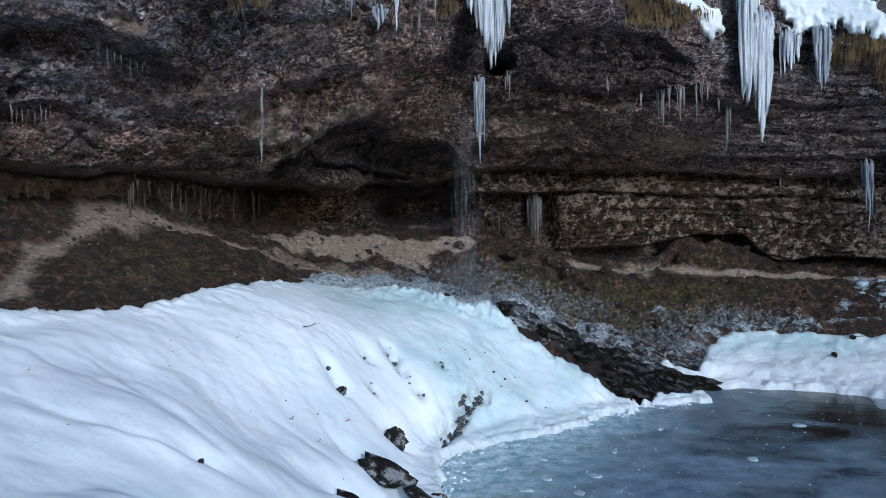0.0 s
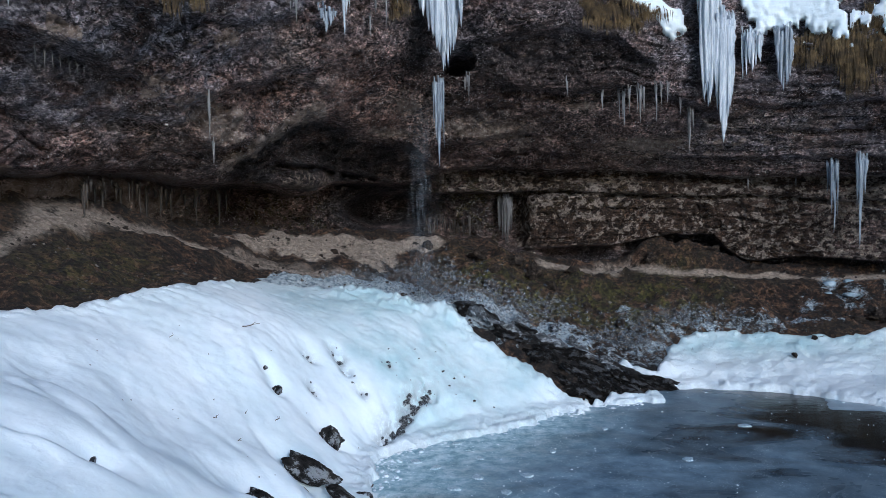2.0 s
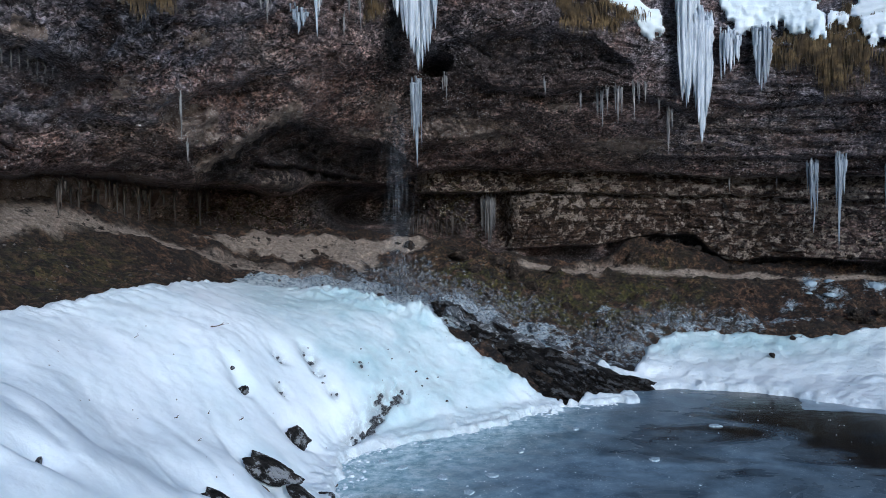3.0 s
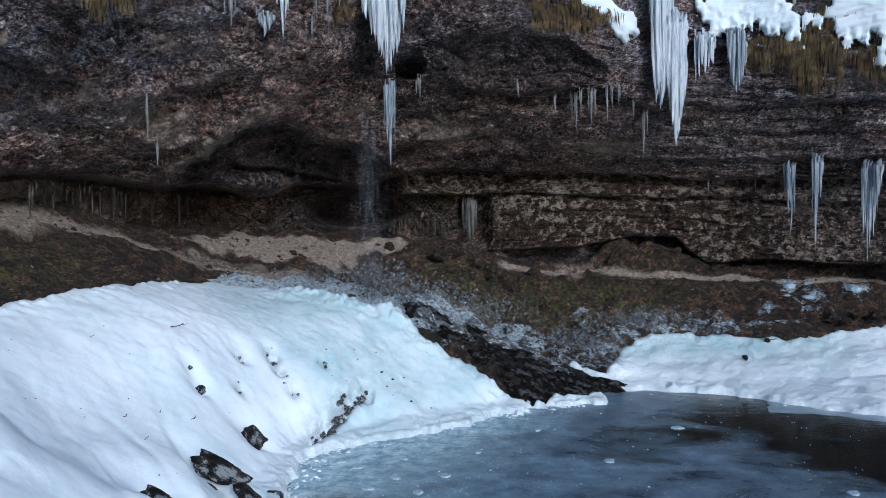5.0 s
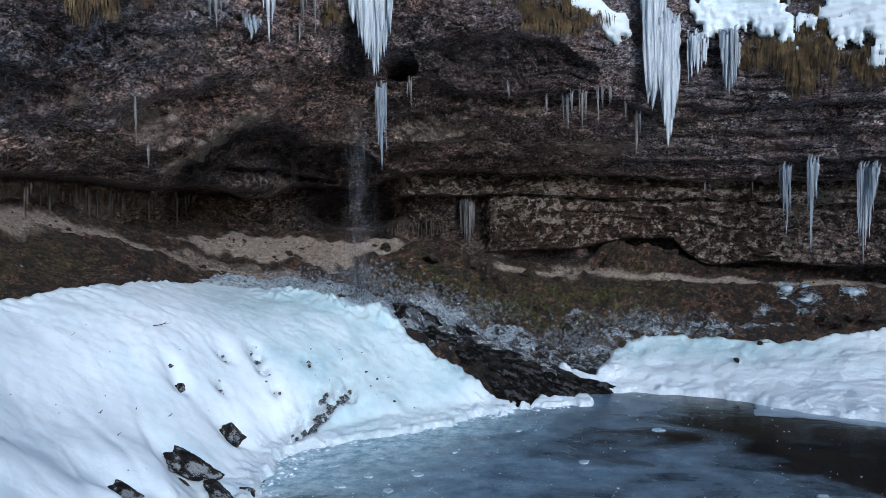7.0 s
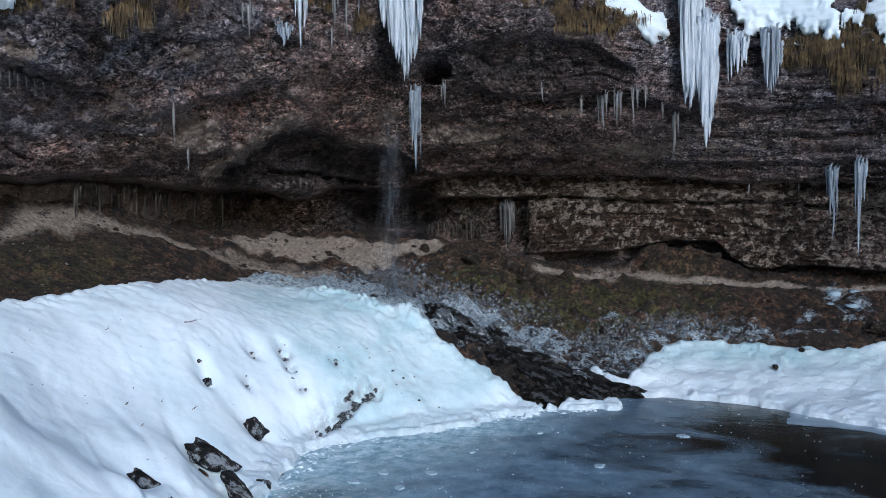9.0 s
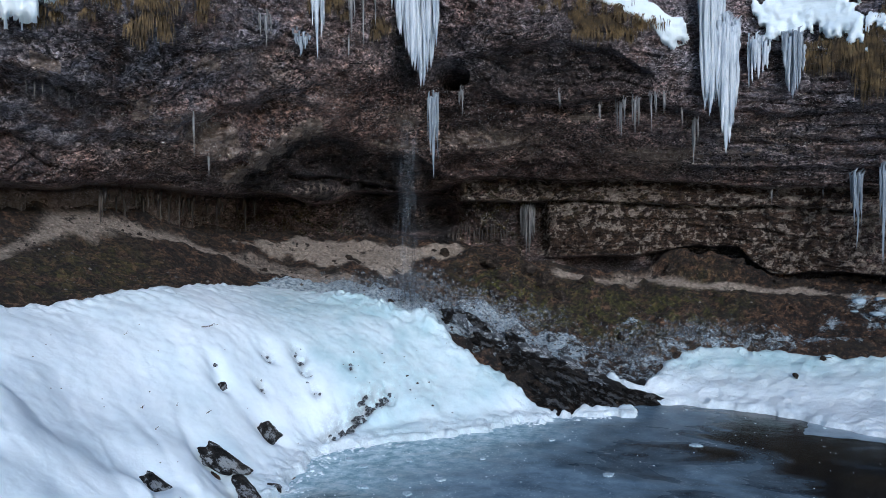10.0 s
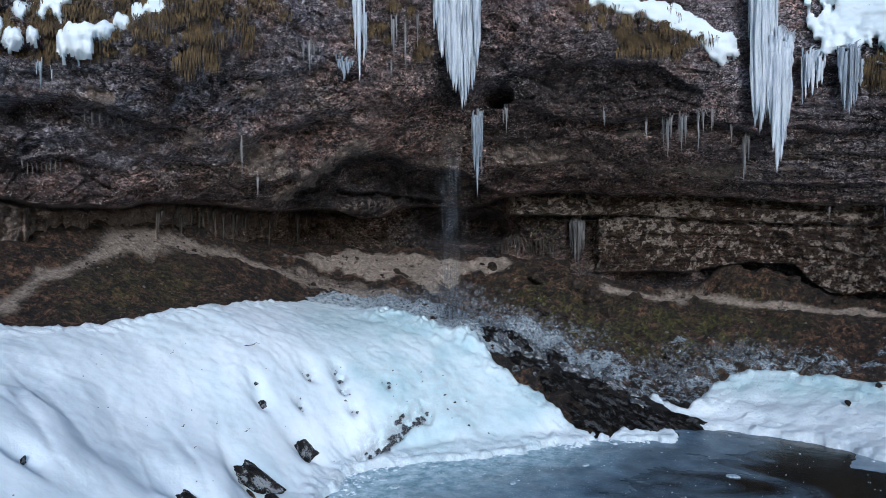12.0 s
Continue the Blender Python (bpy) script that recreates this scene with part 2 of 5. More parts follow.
def snow_material():
    n = Nodes("snow_and_spray_ice")
    colour = n.ramp(n.noise(0.6, 4), (0.35, (0.70, 0.785, 0.82)), (0.65, (0.80, 0.865, 0.89)))
    ice = n.math("MULTIPLY", n.attr("ice"), n.ramp(n.noise(0.4, 5, 0.6), (0.35, 0.35), (0.6, 1.0)))
    colour = n.mix(ice, colour, n.ramp(n.noise(1.1, 6, 0.6), (0.36, (0.42, 0.59, 0.625)), (0.64, (0.60, 0.73, 0.75))))
    grime = n.math("MULTIPLY", n.attr("grime"), n.ramp(n.noise(3.0, 8, 0.75), (0.42, 0.0), (0.6, 0.85)))
    colour = n.mix(grime, colour, n.ramp(n.noise(6.0, 5, 0.7), (0.4, (0.15, 0.18, 0.20)), (0.6, (0.44, 0.50, 0.53))))
    litter = n.math("MULTIPLY", n.ramp(n.cells(2.6, n.scaled(1, 0.7, 1)), (0.04, 1.0), (0.06, 0.0)), n.ramp(n.noise(0.5, 3), (0.5, 0.0), (0.56, 0.9)))
    colour = n.mix(litter, colour, (0.12, 0.10, 0.08))
    crust = n.math("MULTIPLY", n.noise(5.0, 6, 0.7), n.math("MULTIPLY", n.attr("crust"), 1.2))
    height = n.math("ADD", n.noise(0.9, 5, 0.5), n.math("ADD", n.math("MULTIPLY", n.noise(9.0, 4), 0.03), crust))
    return n.done(colour, n.ramp(ice, (0.0, 0.75), (1.0, 0.35)), n.relief(height, 0.14, 0.55), Specular_IOR_Level=0.3, Subsurface_Weight=0.2, Subsurface_Radius=(0.08, 0.09, 0.1), Subsurface_Scale=1.0)


def water_material():
    n = Nodes("dark_pool_with_thin_ice")
    patch = n.noise(0.26, 5, 0.55, n.scaled(0.75, 1.25, 1), 1.2)
    ice_and_shade = n.math("ADD", n.attr("ice_and_shade"), n.math("MULTIPLY", n.math("SUBTRACT", patch, 0.5), 2.0))
    cover = n.ramp(ice_and_shade, (0.2, 0.0), (0.5, 0.45), (0.95, 1.0))
    thin = n.ramp(n.noise(1.1, 8, 0.7), (0.36, (0.072, 0.122, 0.172)), (0.64, (0.24, 0.335, 0.41)))
    milky = n.ramp(n.noise(2.0, 9, 0.75), (0.40, (0.18, 0.32, 0.38)), (0.5, (0.37, 0.53, 0.585)), (0.60, (0.64, 0.75, 0.78)))
    colour = n.mix(cover, n.ramp(n.noise(0.5, 4), (0.4, (0.006, 0.007, 0.008)), (0.6, (0.016, 0.014, 0.010))), n.mix(n.attr("milk"), thin, milky))
    for size, radius, where in ((3.2, 0.16, 0.5), (5.5, 0.14, 0.42), (9.0, 0.22, 0.4), (15.0, 0.25, 0.42)):
        bubbles = n.math("MULTIPLY", n.ramp(n.cells(size), (radius * 0.5, 1.0), (radius, 0.0)), n.ramp(n.noise(0.8, 5, 0.7), (where, 0.0), (where + 0.15, 0.7)))
        colour = n.mix(n.math("MULTIPLY", bubbles, cover), colour, (0.50, 0.59, 0.64))
    return n.done(colour, n.ramp(cover, (0.0, 0.14), (1.0, 0.4)), n.relief(n.noise(1.2, 5, 0.6, n.scaled(0.6, 1.4, 1)), 0.03, 0.3), IOR=1.33)


def ice_material():
    n = Nodes("icicle_ice")
    streak = n.noise(1.0, 5, 0.65, n.scaled(11, 11, 0.9))
    colour = n.ramp(streak, (0.34, (0.31, 0.37, 0.44)), (0.5, (0.55, 0.61, 0.66)), (0.68, (0.76, 0.79, 0.82)))
    height = n.noise(1.0, 5, 0.6, n.scaled(14, 14, 3))
    return n.done(colour, 0.3, n.relief(height, 0.05, 0.7), Transmission_Weight=0.2, IOR=1.31)


def haze_ice_material():
    n = Nodes("hazy_blue_ice")
    colour = n.ramp(n.noise(1.0, 5, 0.65, n.scaled(9, 9, 0.6)), (0.35, (0.14, 0.165, 0.20)), (0.52, (0.33, 0.385, 0.44)), (0.68, (0.60, 0.66, 0.71)))
    return n.done(colour, 0.3, n.relief(n.noise(1.0, 5, 0.6, n.scaled(14, 14, 3)), 0.05, 0.7), Transmission_Weight=0.3, IOR=1.31)


def drip_material():
    n = Nodes("clear_thin_ice")
    colour = n.ramp(n.noise(1.0, 5, 0.65, n.scaled(7, 7, 0.7)), (0.35, (0.13, 0.125, 0.12)), (0.7, (0.40, 0.40, 0.40)))
    return n.done(colour, 0.35, n.relief(n.noise(1.0, 4, 0.6, n.scaled(12, 12, 3)), 0.04, 0.6), Transmission_Weight=0.35, IOR=1.31)


def grey_ice_material():
    n = Nodes("dull_grey_ice")
    colour = n.ramp(n.noise(1.0, 5, 0.65, n.scaled(8, 8, 0.7)), (0.36, (0.045, 0.042, 0.040)), (0.66, (0.27, 0.265, 0.26)))
    return n.done(colour, 0.45, n.relief(n.noise(1.0, 4, 0.6, n.scaled(12, 12, 3)), 0.04, 0.6), Transmission_Weight=0.2, IOR=1.31)


def root_drip_material():
    n = Nodes("muddy_drip_ice")
    colour = n.ramp(n.noise(1.0, 5, 0.65, n.scaled(7, 7, 0.9)), (0.38, (0.016, 0.012, 0.009)), (0.66, (0.085, 0.07, 0.058)))
    return n.done(colour, 0.5, n.relief(n.noise(1.0, 4, 0.6, n.scaled(12, 12, 3)), 0.05, 0.7))


def chip_material():
    n = Nodes("white_pool_ice")
    return n.done(n.ramp(n.noise(4.0, 5, 0.6), (0.35, (0.42, 0.52, 0.58)), (0.65, (0.74, 0.80, 0.84))), 0.5)


def floe_material():
    n = Nodes("translucent_floe_ice")
    return n.done(n.ramp(n.noise(3.0, 6, 0.65), (0.36, (0.20, 0.30, 0.36)), (0.66, (0.56, 0.65, 0.70))), 0.45)


def shelf_material():
    n = Nodes("thin_shore_ice")
    return n.done(n.ramp(n.noise(0.8, 6, 0.65), (0.35, (0.15, 0.21, 0.265)), (0.65, (0.36, 0.45, 0.51))), 0.3, n.relief(n.noise(3.0, 4), 0.01, 0.4))


def rubble_material():
    n = Nodes("broken_stone")
    island = n.tree.nodes.new("ShaderNodeNewGeometry").outputs["Random Per Island"]
    return n.done(n.ramp(island, (0.0, (0.016, 0.011, 0.008)), (0.7, (0.06, 0.045, 0.034)), (1.0, (0.24, 0.22, 0.19))), 0.85)


def spray_material():
    n = Nodes("falling_water")
    return n.done((0.55, 0.60, 0.66), 0.4, Alpha=0.035)


def mist_material():
    n = Nodes("drifting_spray")
    return n.done((0.62, 0.68, 0.74), 0.6, Alpha=0.045)


def bark_material():
    n = Nodes("dead_wood")
    return n.done(n.ramp(n.noise(12.0, 4), (0.3, (0.03, 0.022, 0.016)), (0.7, (0.11, 0.085, 0.06))), 0.8)


def rock_material(name, low, high, rough, frosty=0.0):
    n = Nodes(name)
    colour = n.ramp(n.noise(2.2, 9, 0.75), (0.40, low), (0.52, tuple(0.35 * (a + b) for a, b in zip(low, high))), (0.62, high))
    if not frosty:
        colour = n.mix(n.ramp(n.noise(1.1, 4), (0.5, 0.0), (0.62, 0.4)), colour, (0.5 * high[0], 0.42 * high[1], 0.3 * high[2]))
    else:
        colour = n.mix(n.ramp(n.noise(1.3, 9, 0.78), (0.53, 0.0), (0.56, frosty)), colour, (0.66, 0.71, 0.75))
    height = n.math("ADD", n.noise(5.0, 8, 0.7), n.math("MULTIPLY", n.cells(6.0), 0.4))
    return n.done(colour, rough, n.relief(height, 0.2, 1.0), Specular_IOR_Level=0.22)


def grass_material():
    n = Nodes("dead_hanging_grass")
    colour = n.ramp(n.noise(3.0, 4, 0.6), (0.36, (0.030, 0.019, 0.007)), (0.52, (0.090, 0.058, 0.021)), (0.66, (0.19, 0.13, 0.055)))
    return n.done(colour, 0.8)


ROCK, SOIL, SNOW, WATER, ICE, DRIP = cliff_material(), ground_material(), snow_material(), water_material(), ice_material(), drip_material()
BOULDER = rock_material("dark_boulder", (0.018, 0.013, 0.010), (0.135, 0.105, 0.082), 0.8)
WET_ROCK = rock_material("wet_black_rock", (0.0015, 0.0014, 0.0013), (0.020, 0.014, 0.010), 0.5, 0.12)
STREAKED = rock_material("streaked_grey_rock", (0.003, 0.003, 0.003), (0.075, 0.068, 0.062), 0.45, 0.5)
FROST_ROCK = rock_material("frosted_rock", (0.06, 0.066, 0.072), (0.36, 0.385, 0.41), 0.6, 0.9)
HAZE_ICE, GREY_ICE = haze_ice_material(), grey_ice_material()
SHELF, RUBBLE, FLOE = shelf_material(), rubble_material(), floe_material()
MIST = mist_material()
GRASS, MUD_ICE, CHIP, SPRAY, WOOD = grass_material(), root_drip_material(), chip_material(), spray_material(), bark_material()


# ---- building helpers ----
def mesh_from(name, verts, faces, material, flat=False):
    me = bpy.data.meshes.new(name)
    if isinstance(faces, list):
        me.from_pydata([tuple(v) for v in np.asarray(verts).tolist()], [], faces)
    else:
        me.vertices.add(len(verts))
        me.vertices.foreach_set("co", np.asarray(verts, np.float32).ravel())
        me.loops.add(faces.size)
        me.loops.foreach_set("vertex_index", faces.ravel().astype(np.int32))
        me.polygons.add(len(faces))
        me.polygons.foreach_set("loop_start", np.arange(0, faces.size, faces.shape[1], dtype=np.int32))
        me.update(calc_edges=True)
    me.materials.append(material)
    if not flat:
        me.polygons.foreach_set("use_smooth", np.ones(len(me.polygons), bool))
    return me


def give(me, **fields):
    for name, values in fields.items():
        me.attributes.new(name, "FLOAT", "POINT").data.foreach_set("value", np.asarray(values, np.float32).ravel())


def part(name, bm, material, parent, label=""):
    me = bpy.data.meshes.new(name)
    bm.to_mesh(me)
    bm.free()
    me.materials.append(material)
    me.polygons.foreach_set("use_smooth", np.ones(len(me.polygons), bool))
    ob = new(name, me)
    ob.parent = parent
    return tagged(ob, label) if label else ob


def sheet_faces(nu, nv, keep=None):
    i, j = np.meshgrid(np.arange(nu - 1), np.arange(nv - 1), indexing="ij")
    a = (i * nv + j).ravel()
    faces = np.stack([a, a + nv, a + nv + 1, a + 1], 1)
    return faces if keep is None else faces[keep.ravel()[faces].all(1)]


def compact(verts, faces, *fields):
    used = np.unique(faces)
    back = np.zeros(len(verts), int)
    back[used] = np.arange(len(used))
    return (verts[used], back[faces], *[f.ravel()[used] for f in fields])


# ---- the lie of the land ----
CLIFF_ANGLES = (-70, -58, -48, -40, -33, -26, -18, -10, -2, 6, 16, 30)
CLIFF_LEVELS = (5.5, 7.2, 8.2, 9, 10.2, 11.6, 13, 15)
CLIFF_REACH = (
    (22.4, 20.7, 19.8, 19.2, 18.4, 17.6, 17.0, 16.9),
    (24.9, 22.9, 21.8, 21.1, 20.4, 19.6, 19.0, 18.7),
    (27.5, 25.1, 23.5, 22.6, 21.9, 20.7, 19.7, 19.7),
    (30.0, 27.8, 25.6, 24.2, 23.0, 20.3, 18.8, 19.7),
    (32.2, 30.4, 28.6, 26.7, 24.3, 21.5, 19.7, 19.6),
    (34.2, 33.1, 30.6, 27.7, 25.4, 24.4, 21.8, 20.4),
    (35.5, 35.4, 34.2, 32.2, 28.8, 26.0, 23.6, 22.2),
    (35.8, 35.6, 34.7, 33.4, 30.6, 28.6, 26.9, 24.3),
    (35.7, 35.4, 34.5, 34.0, 32.2, 29.7, 27.8, 25.8),
    (35.6, 35.4, 35.1, 34.6, 32.0, 29.5, 28.5, 27.7),
    (36.2, 35.5, 35.5, 35.0, 33.1, 31.3, 31.0, 31.5),
    (35.9, 35.4, 35.2, 34.7, 33.7, 32.6, 32.0, 32.1),
)
GROUND_X = (-16.0, -12.5, -9.5, -7.0, -4.5, -2.0, 1.0, 4.0, 7.5, 11.0, 15.0, 20.0)
GROUND_Y = (8.0, 13.0, 17.0, 21.0, 25.0, 29.0, 33.0, 38.5)
GROUND_HEIGHT = (
    (5.8, 6.5, 7.3, 8.0, 8.7, 8.8, 8.7, 9.3),
    (5.2, 5.6, 6.0, 6.8, 7.5, 7.4, 7.2, 8.1),
    (4.7, 4.7, 4.9, 5.2, 5.6, 5.9, 6.1, 7.0),
    (4.1, 3.8, 3.8, 4.6, 4.7, 4.6, 5.3, 6.4),
    (3.0, 2.7, 2.1, 3.1, 3.8, 4.0, 4.7, 6.0),
    (1.5, 0.8, 0.8, 0.7, 2.7, 3.9, 4.0, 5.7),
    (0.2, -0.6, -0.3, -0.3, 0.7, 2.8, 3.0, 5.5),
    (-0.3, -0.8, -0.6, -0.3, -0.1, 1.2, 1.8, 4.7),
    (-0.5, -0.7, -0.6, -0.2, -0.2, 0.3, 1.3, 3.9),
    (-0.6, -0.6, -0.6, -0.4, -0.2, 0.1, 1.1, 4.2),
    (-0.8, -0.7, -0.7, -0.6, -0.3, 0.1, 1.4, 4.0),
    (-1.0, -0.8, -0.6, -0.4, -0.1, 0.5, 1.8, 4.4),
)
CENTRE = (4.0, 4.0)
POOL = [(-6, -14), (-2.2, 6), (-1.2, 13), (-1.15, 17), (-1.2, 18.6), (-1.4, 20.2), (-1.4, 21.6), (-0.6, 22.7), (0.5, 23.9), (1.4, 24.3), (3.3, 25.8),
        (5.2, 27.4), (6.8, 28.0), (7.9, 28.5), (8.1, 28.9), (8.0, 29.5), (8.8, 30.1), (9.6, 30.2), (12.3, 29.6), (13.9, 28.9), (15.2, 27.6),
        (17.2, 26.4), (20, 25.6), (30, 23), (40, 10), (40, -14)]
SNOW_BANK = [(-16, -4), (-15, 10), (-11.6, 14.5), (-10.3, 16.2), (-9.5, 17.5), (-8.9, 18.7), (-8.7, 19.5), (-8.0, 21.9), (-7.5, 24.5), (-7.2, 26.8), (-6.7, 28.6),
             (-5, 29.5), (-3.2, 29.4), (-1.5, 28.9), (-0.3, 29.3), (0.4, 29.5), (1.0, 29.0), (2.0, 28.5), (3.6, 28.2), (4.6, 27.6), (5.4, 27.6), (6.2, 28.3), (7.2, 28.6),
             (8.2, 28.7), (8.1, 28.2), (6.9, 27.7), (5.4, 27.1), (3.5, 25.5), (1.6, 24.0), (0.8, 23.6), (-0.4, 22.4), (-1.2, 21.5), (-1.2, 20.2), (-1.0, 18.6),
             (-0.9, 17), (-1.0, 13), (-2.0, 6), (-4.5, -4)]
SNOW_APRON = [(8.2, 30.2), (7.6, 30.5), (6.9, 31.2), (7.2, 31.4), (8.3, 31.0), (8.8, 31.8), (9.3, 33.0), (9.9, 33.9), (11.2, 34.2), (13.6, 34.0), (16.4, 33.2), (18, 33.3), (20.8, 33.8),
              (32, 33), (30, 23.2), (20, 25.4), (17.2, 26.1), (15.2, 27.3), (13.8, 28.6), (12.3, 29.4), (9.6, 30.0), (8.8, 29.9)]
TRAIL = [(4.4, 38.2), (6.0, 38.6), (7.2, 38.6), (8.6, 39.2), (9.4, 38.6), (10.6, 38.0), (13.1, 37.9), (15.7, 37.9), (18.1, 37.2), (21, 37.0), (26, 35.5)]
TRAIL_LEFT = [(-11.0, 16.4), (-11.1, 17.5), (-11.75, 19.2), (-11.8, 20.9), (-12.1, 23.0), (-12.7, 24.7), (-11.5, 26.6), (-10.7, 28.3), (-9.4, 29.3), (-7.6, 30.6), (-5.6, 31.3)]
SAND = [(-9.5, 31.2), (-8.7, 34.8), (-8.0, 36.3), (-6.4, 37.2), (-4.6, 37.6), (-0.7, 38.8), (-0.8, 38.2), (-1.2, 37.2), (-2.5, 36.5), (-2.8, 34.6), (-2.6, 32.7), (-3.9, 33.5), (-4.9, 33.6), (-5.75, 32.8), (-7.6, 33.0)]
WORN = [(-9.6, 28.9), (-9.2, 30.0), (-7.4, 31.8), (-5.2, 32.4), (-3.6, 32.2), (-5.0, 30.9), (-7.0, 30.2), (-8.4, 29.0)]
SAND_LEFT = [(-12.2, 22.4), (-13.3, 24.6), (-12.6, 26.0), (-11.5, 27.6), (-10.6, 29.0), (-9.8, 28.8), (-10.6, 27.4), (-11.3, 25.9), (-11.6, 24.0)]


def surface(x, y):
    """The top of the ground or of what lies on it."""
    h = lattice(GROUND_X, GROUND_Y, GROUND_HEIGHT, x, y)
    d = edge_distance(POOL, x, y) + 0.13 * fbm(x * 1.4, y * 1.4, 3.0, 5, 3)
    low, high = -0.05 - 0.3 * np.clip(d, 0, 2), 0.05 + 0.16 * np.clip(-d, 0, 2.5)
    shore = high + np.maximum(h - high, 0) * smooth(0.0, 1.3, -d)
    h = np.where(d > 0, np.minimum(h, low), shore)
    far = smooth(0, 60, np.maximum(np.maximum(-16 - y, x - 42), 0))
    return h * (1 - far) + 1.5 * far, d


def bank_cover(x, y):
    return edge_distance(SNOW_BANK, x, y) + (0.16 + 0.14 * smooth(0, 1.5, x)) * fbm(x * 1.4, y * 1.4, 1.0, 11, 4, 0.55)


def apron_cover(x, y):
    return edge_distance(SNOW_APRON, x, y) + 0.16 * fbm(x * 1.3, y * 1.3, 2.0, 12, 3)


def ground_height(x, y):
    top, d = surface(x, y)
    cover = np.maximum(bank_cover(x, y), apron_cover(x, y))
    rough = smooth(-0.1, 0.6, -cover) * smooth(0.0, 0.5, -d)
    lumps = 0.22 * fbm(x * 0.8, y * 0.8, 0.0, 21, 5, 0.55) + 0.05 * fbm(x * 4, y * 4, 0.0, 31, 3)
    lumps = lumps + 0.22 * np.abs(fbm(x * 2.2, y * 2.2, 0.0, 33, 3)) * bump(np.hypot((x + 2.5) / 5.5, (y - 30.6) / 1.8), 0, 1) + 0.16 * fbm(x * 0.45, y * 0.7, 0.0, 34, 4, 0.55) * smooth(33, 35, y) * smooth(1, 3, x)
    path = np.minimum(line_distance(TRAIL, x, y), line_distance(TRAIL_LEFT, x, y))
    tread = smooth(0.75, 0.25, path)
    ledges = 0.35 * fbm(x * 0.7, y * 1.6, 0.0, 41, 4) * bump(line_distance([(0.6, 31), (3, 30), (5.5, 28.8), (8.2, 29.8)], x, y), 0, 1.1)
    lumps = lumps + 1.5 * np.exp(-(((x - 10.9) / 3.0) ** 2) - ((y - 39.6) / 0.95) ** 2) + 0.5 * np.exp(-(((x - 6.2) / 1.0) ** 2) - ((y - 36.9) / 0.7) ** 2)
    return top + rough * (lumps * (1 - 0.8 * tread) - 0.1 * tread + ledges) - 0.5 * smooth(-0.05, 0.45, cover)


def build_ground():
    fx = np.r_[[-700, -400, -200, -100, -60, -40, -28], np.arange(-22, 27.01, 0.125), [32, 40, 48, 60, 80, 120, 200, 400, 700]]
    fy = np.r_[[-700, -400, -200, -120, -80, -55, -35, -20, -10, -4, 2, 7], np.arange(10, 41.6, 0.125), [48, 60, 90, 150, 300, 700]]
    x, y = (a.ravel() for a in np.meshgrid(fx, fy, indexing="ij"))
    z = ground_height(x, y)
    me = mesh_from("ground", np.stack([x, y, z], 1), sheet_faces(len(fx), len(fy)), SOIL)
    wiggle = 0.35 * fbm(x * 0.9, y * 0.9, 0.0, 51, 3)
    path = np.minimum(line_distance(TRAIL, x, y), line_distance(TRAIL_LEFT, x, y)) + 0.5 * wiggle
    worn = np.where(x < -8, 0.9, 1.0)
    sand = np.maximum(worn * smooth(0.42 - 0.16 * smooth(9, 12, x), 0.12, path), np.maximum(np.maximum(smooth(-0.15, 0.2, edge_distance(SAND, x, y) + wiggle), 0.55 * smooth(-0.3, 0.3, edge_distance(WORN, x, y) + wiggle)), 0.9 * smooth(-0.3, 0.3, edge_distance(SAND_LEFT, x, y) + wiggle)))
    strip = line_distance([(0.6, 30.8), (2.6, 30.6), (4.6, 29.8), (6.2, 29.8), (8.4, 30.6)], x, y)
    moss = np.maximum(bump(line_distance([(1.5, 35.8), (4.5, 35.4), (8, 35.8), (11, 36.8)], x, y), 0, 1.7), 0.6 * bump(line_distance([(-10, 20), (-9.8, 24)], x, y), 0, 1.4))
    crest = smooth(-0.5, 0.5, edge_distance([(-7.4, 28.6), (-6.4, 30.2), (-4.6, 31.5), (-2.5, 32.0), (-0.3, 31.4), (1.4, 31.6), (1.6, 29.5), (0, 28), (-4, 27)], x, y) + wiggle)
    slope = smooth(-1.2, 0.9, edge_distance([(-0.5, 31.0), (0.6, 33.6), (3.0, 34.4), (5.4, 33.6), (6.6, 32.2), (5.0, 30.6), (2, 29)], x, y) + wiggle)
    hollow = smooth(-0.8, 0.6, edge_distance([(6.0, 31.0), (6.4, 33.2), (8.6, 34.4), (10.4, 35.0), (14.0, 34.9), (17.0, 34.0), (10, 33), (8.5, 30.8)], x, y) + 1.3 * wiggle)
    frost = np.maximum(np.maximum(2.2 * crest, 0.9 * slope), 0.55 * hollow)
    for fx0, fy0, wide in ((17.7, 37.0, 0.7), (18.1, 35.7, 0.9), (20.3, 36.2, 0.8), (16.2, 35.6, 0.6), (7.9, 35.4, 0.5)):
        frost = np.maximum(frost, 0.75 * bump(np.hypot(x - fx0, 0.8 * (y - fy0)), 0, wide))
    frost = frost * (1 - 0.75 * bump(strip, 0, 0.6))
    sand = np.maximum(sand, smooth(-0.2, 0.3, edge_distance([(6.0, 38.3), (7.4, 39.3), (8.9, 39.6), (8.7, 38.9), (7.8, 38.2)], x, y) + 0.4 * wiggle))
    give(me, sand=sand, wet_and_shade=np.clip(bump(strip, 0, 1.5) * 1.2, 0, 1), moss=moss, frost=frost)
    tagged(new("ground", me), "brown stony slope with leaf litter, moss and bare sand", "ground", kind="structure")
    return fx, fy, z.reshape(len(fx), len(fy))


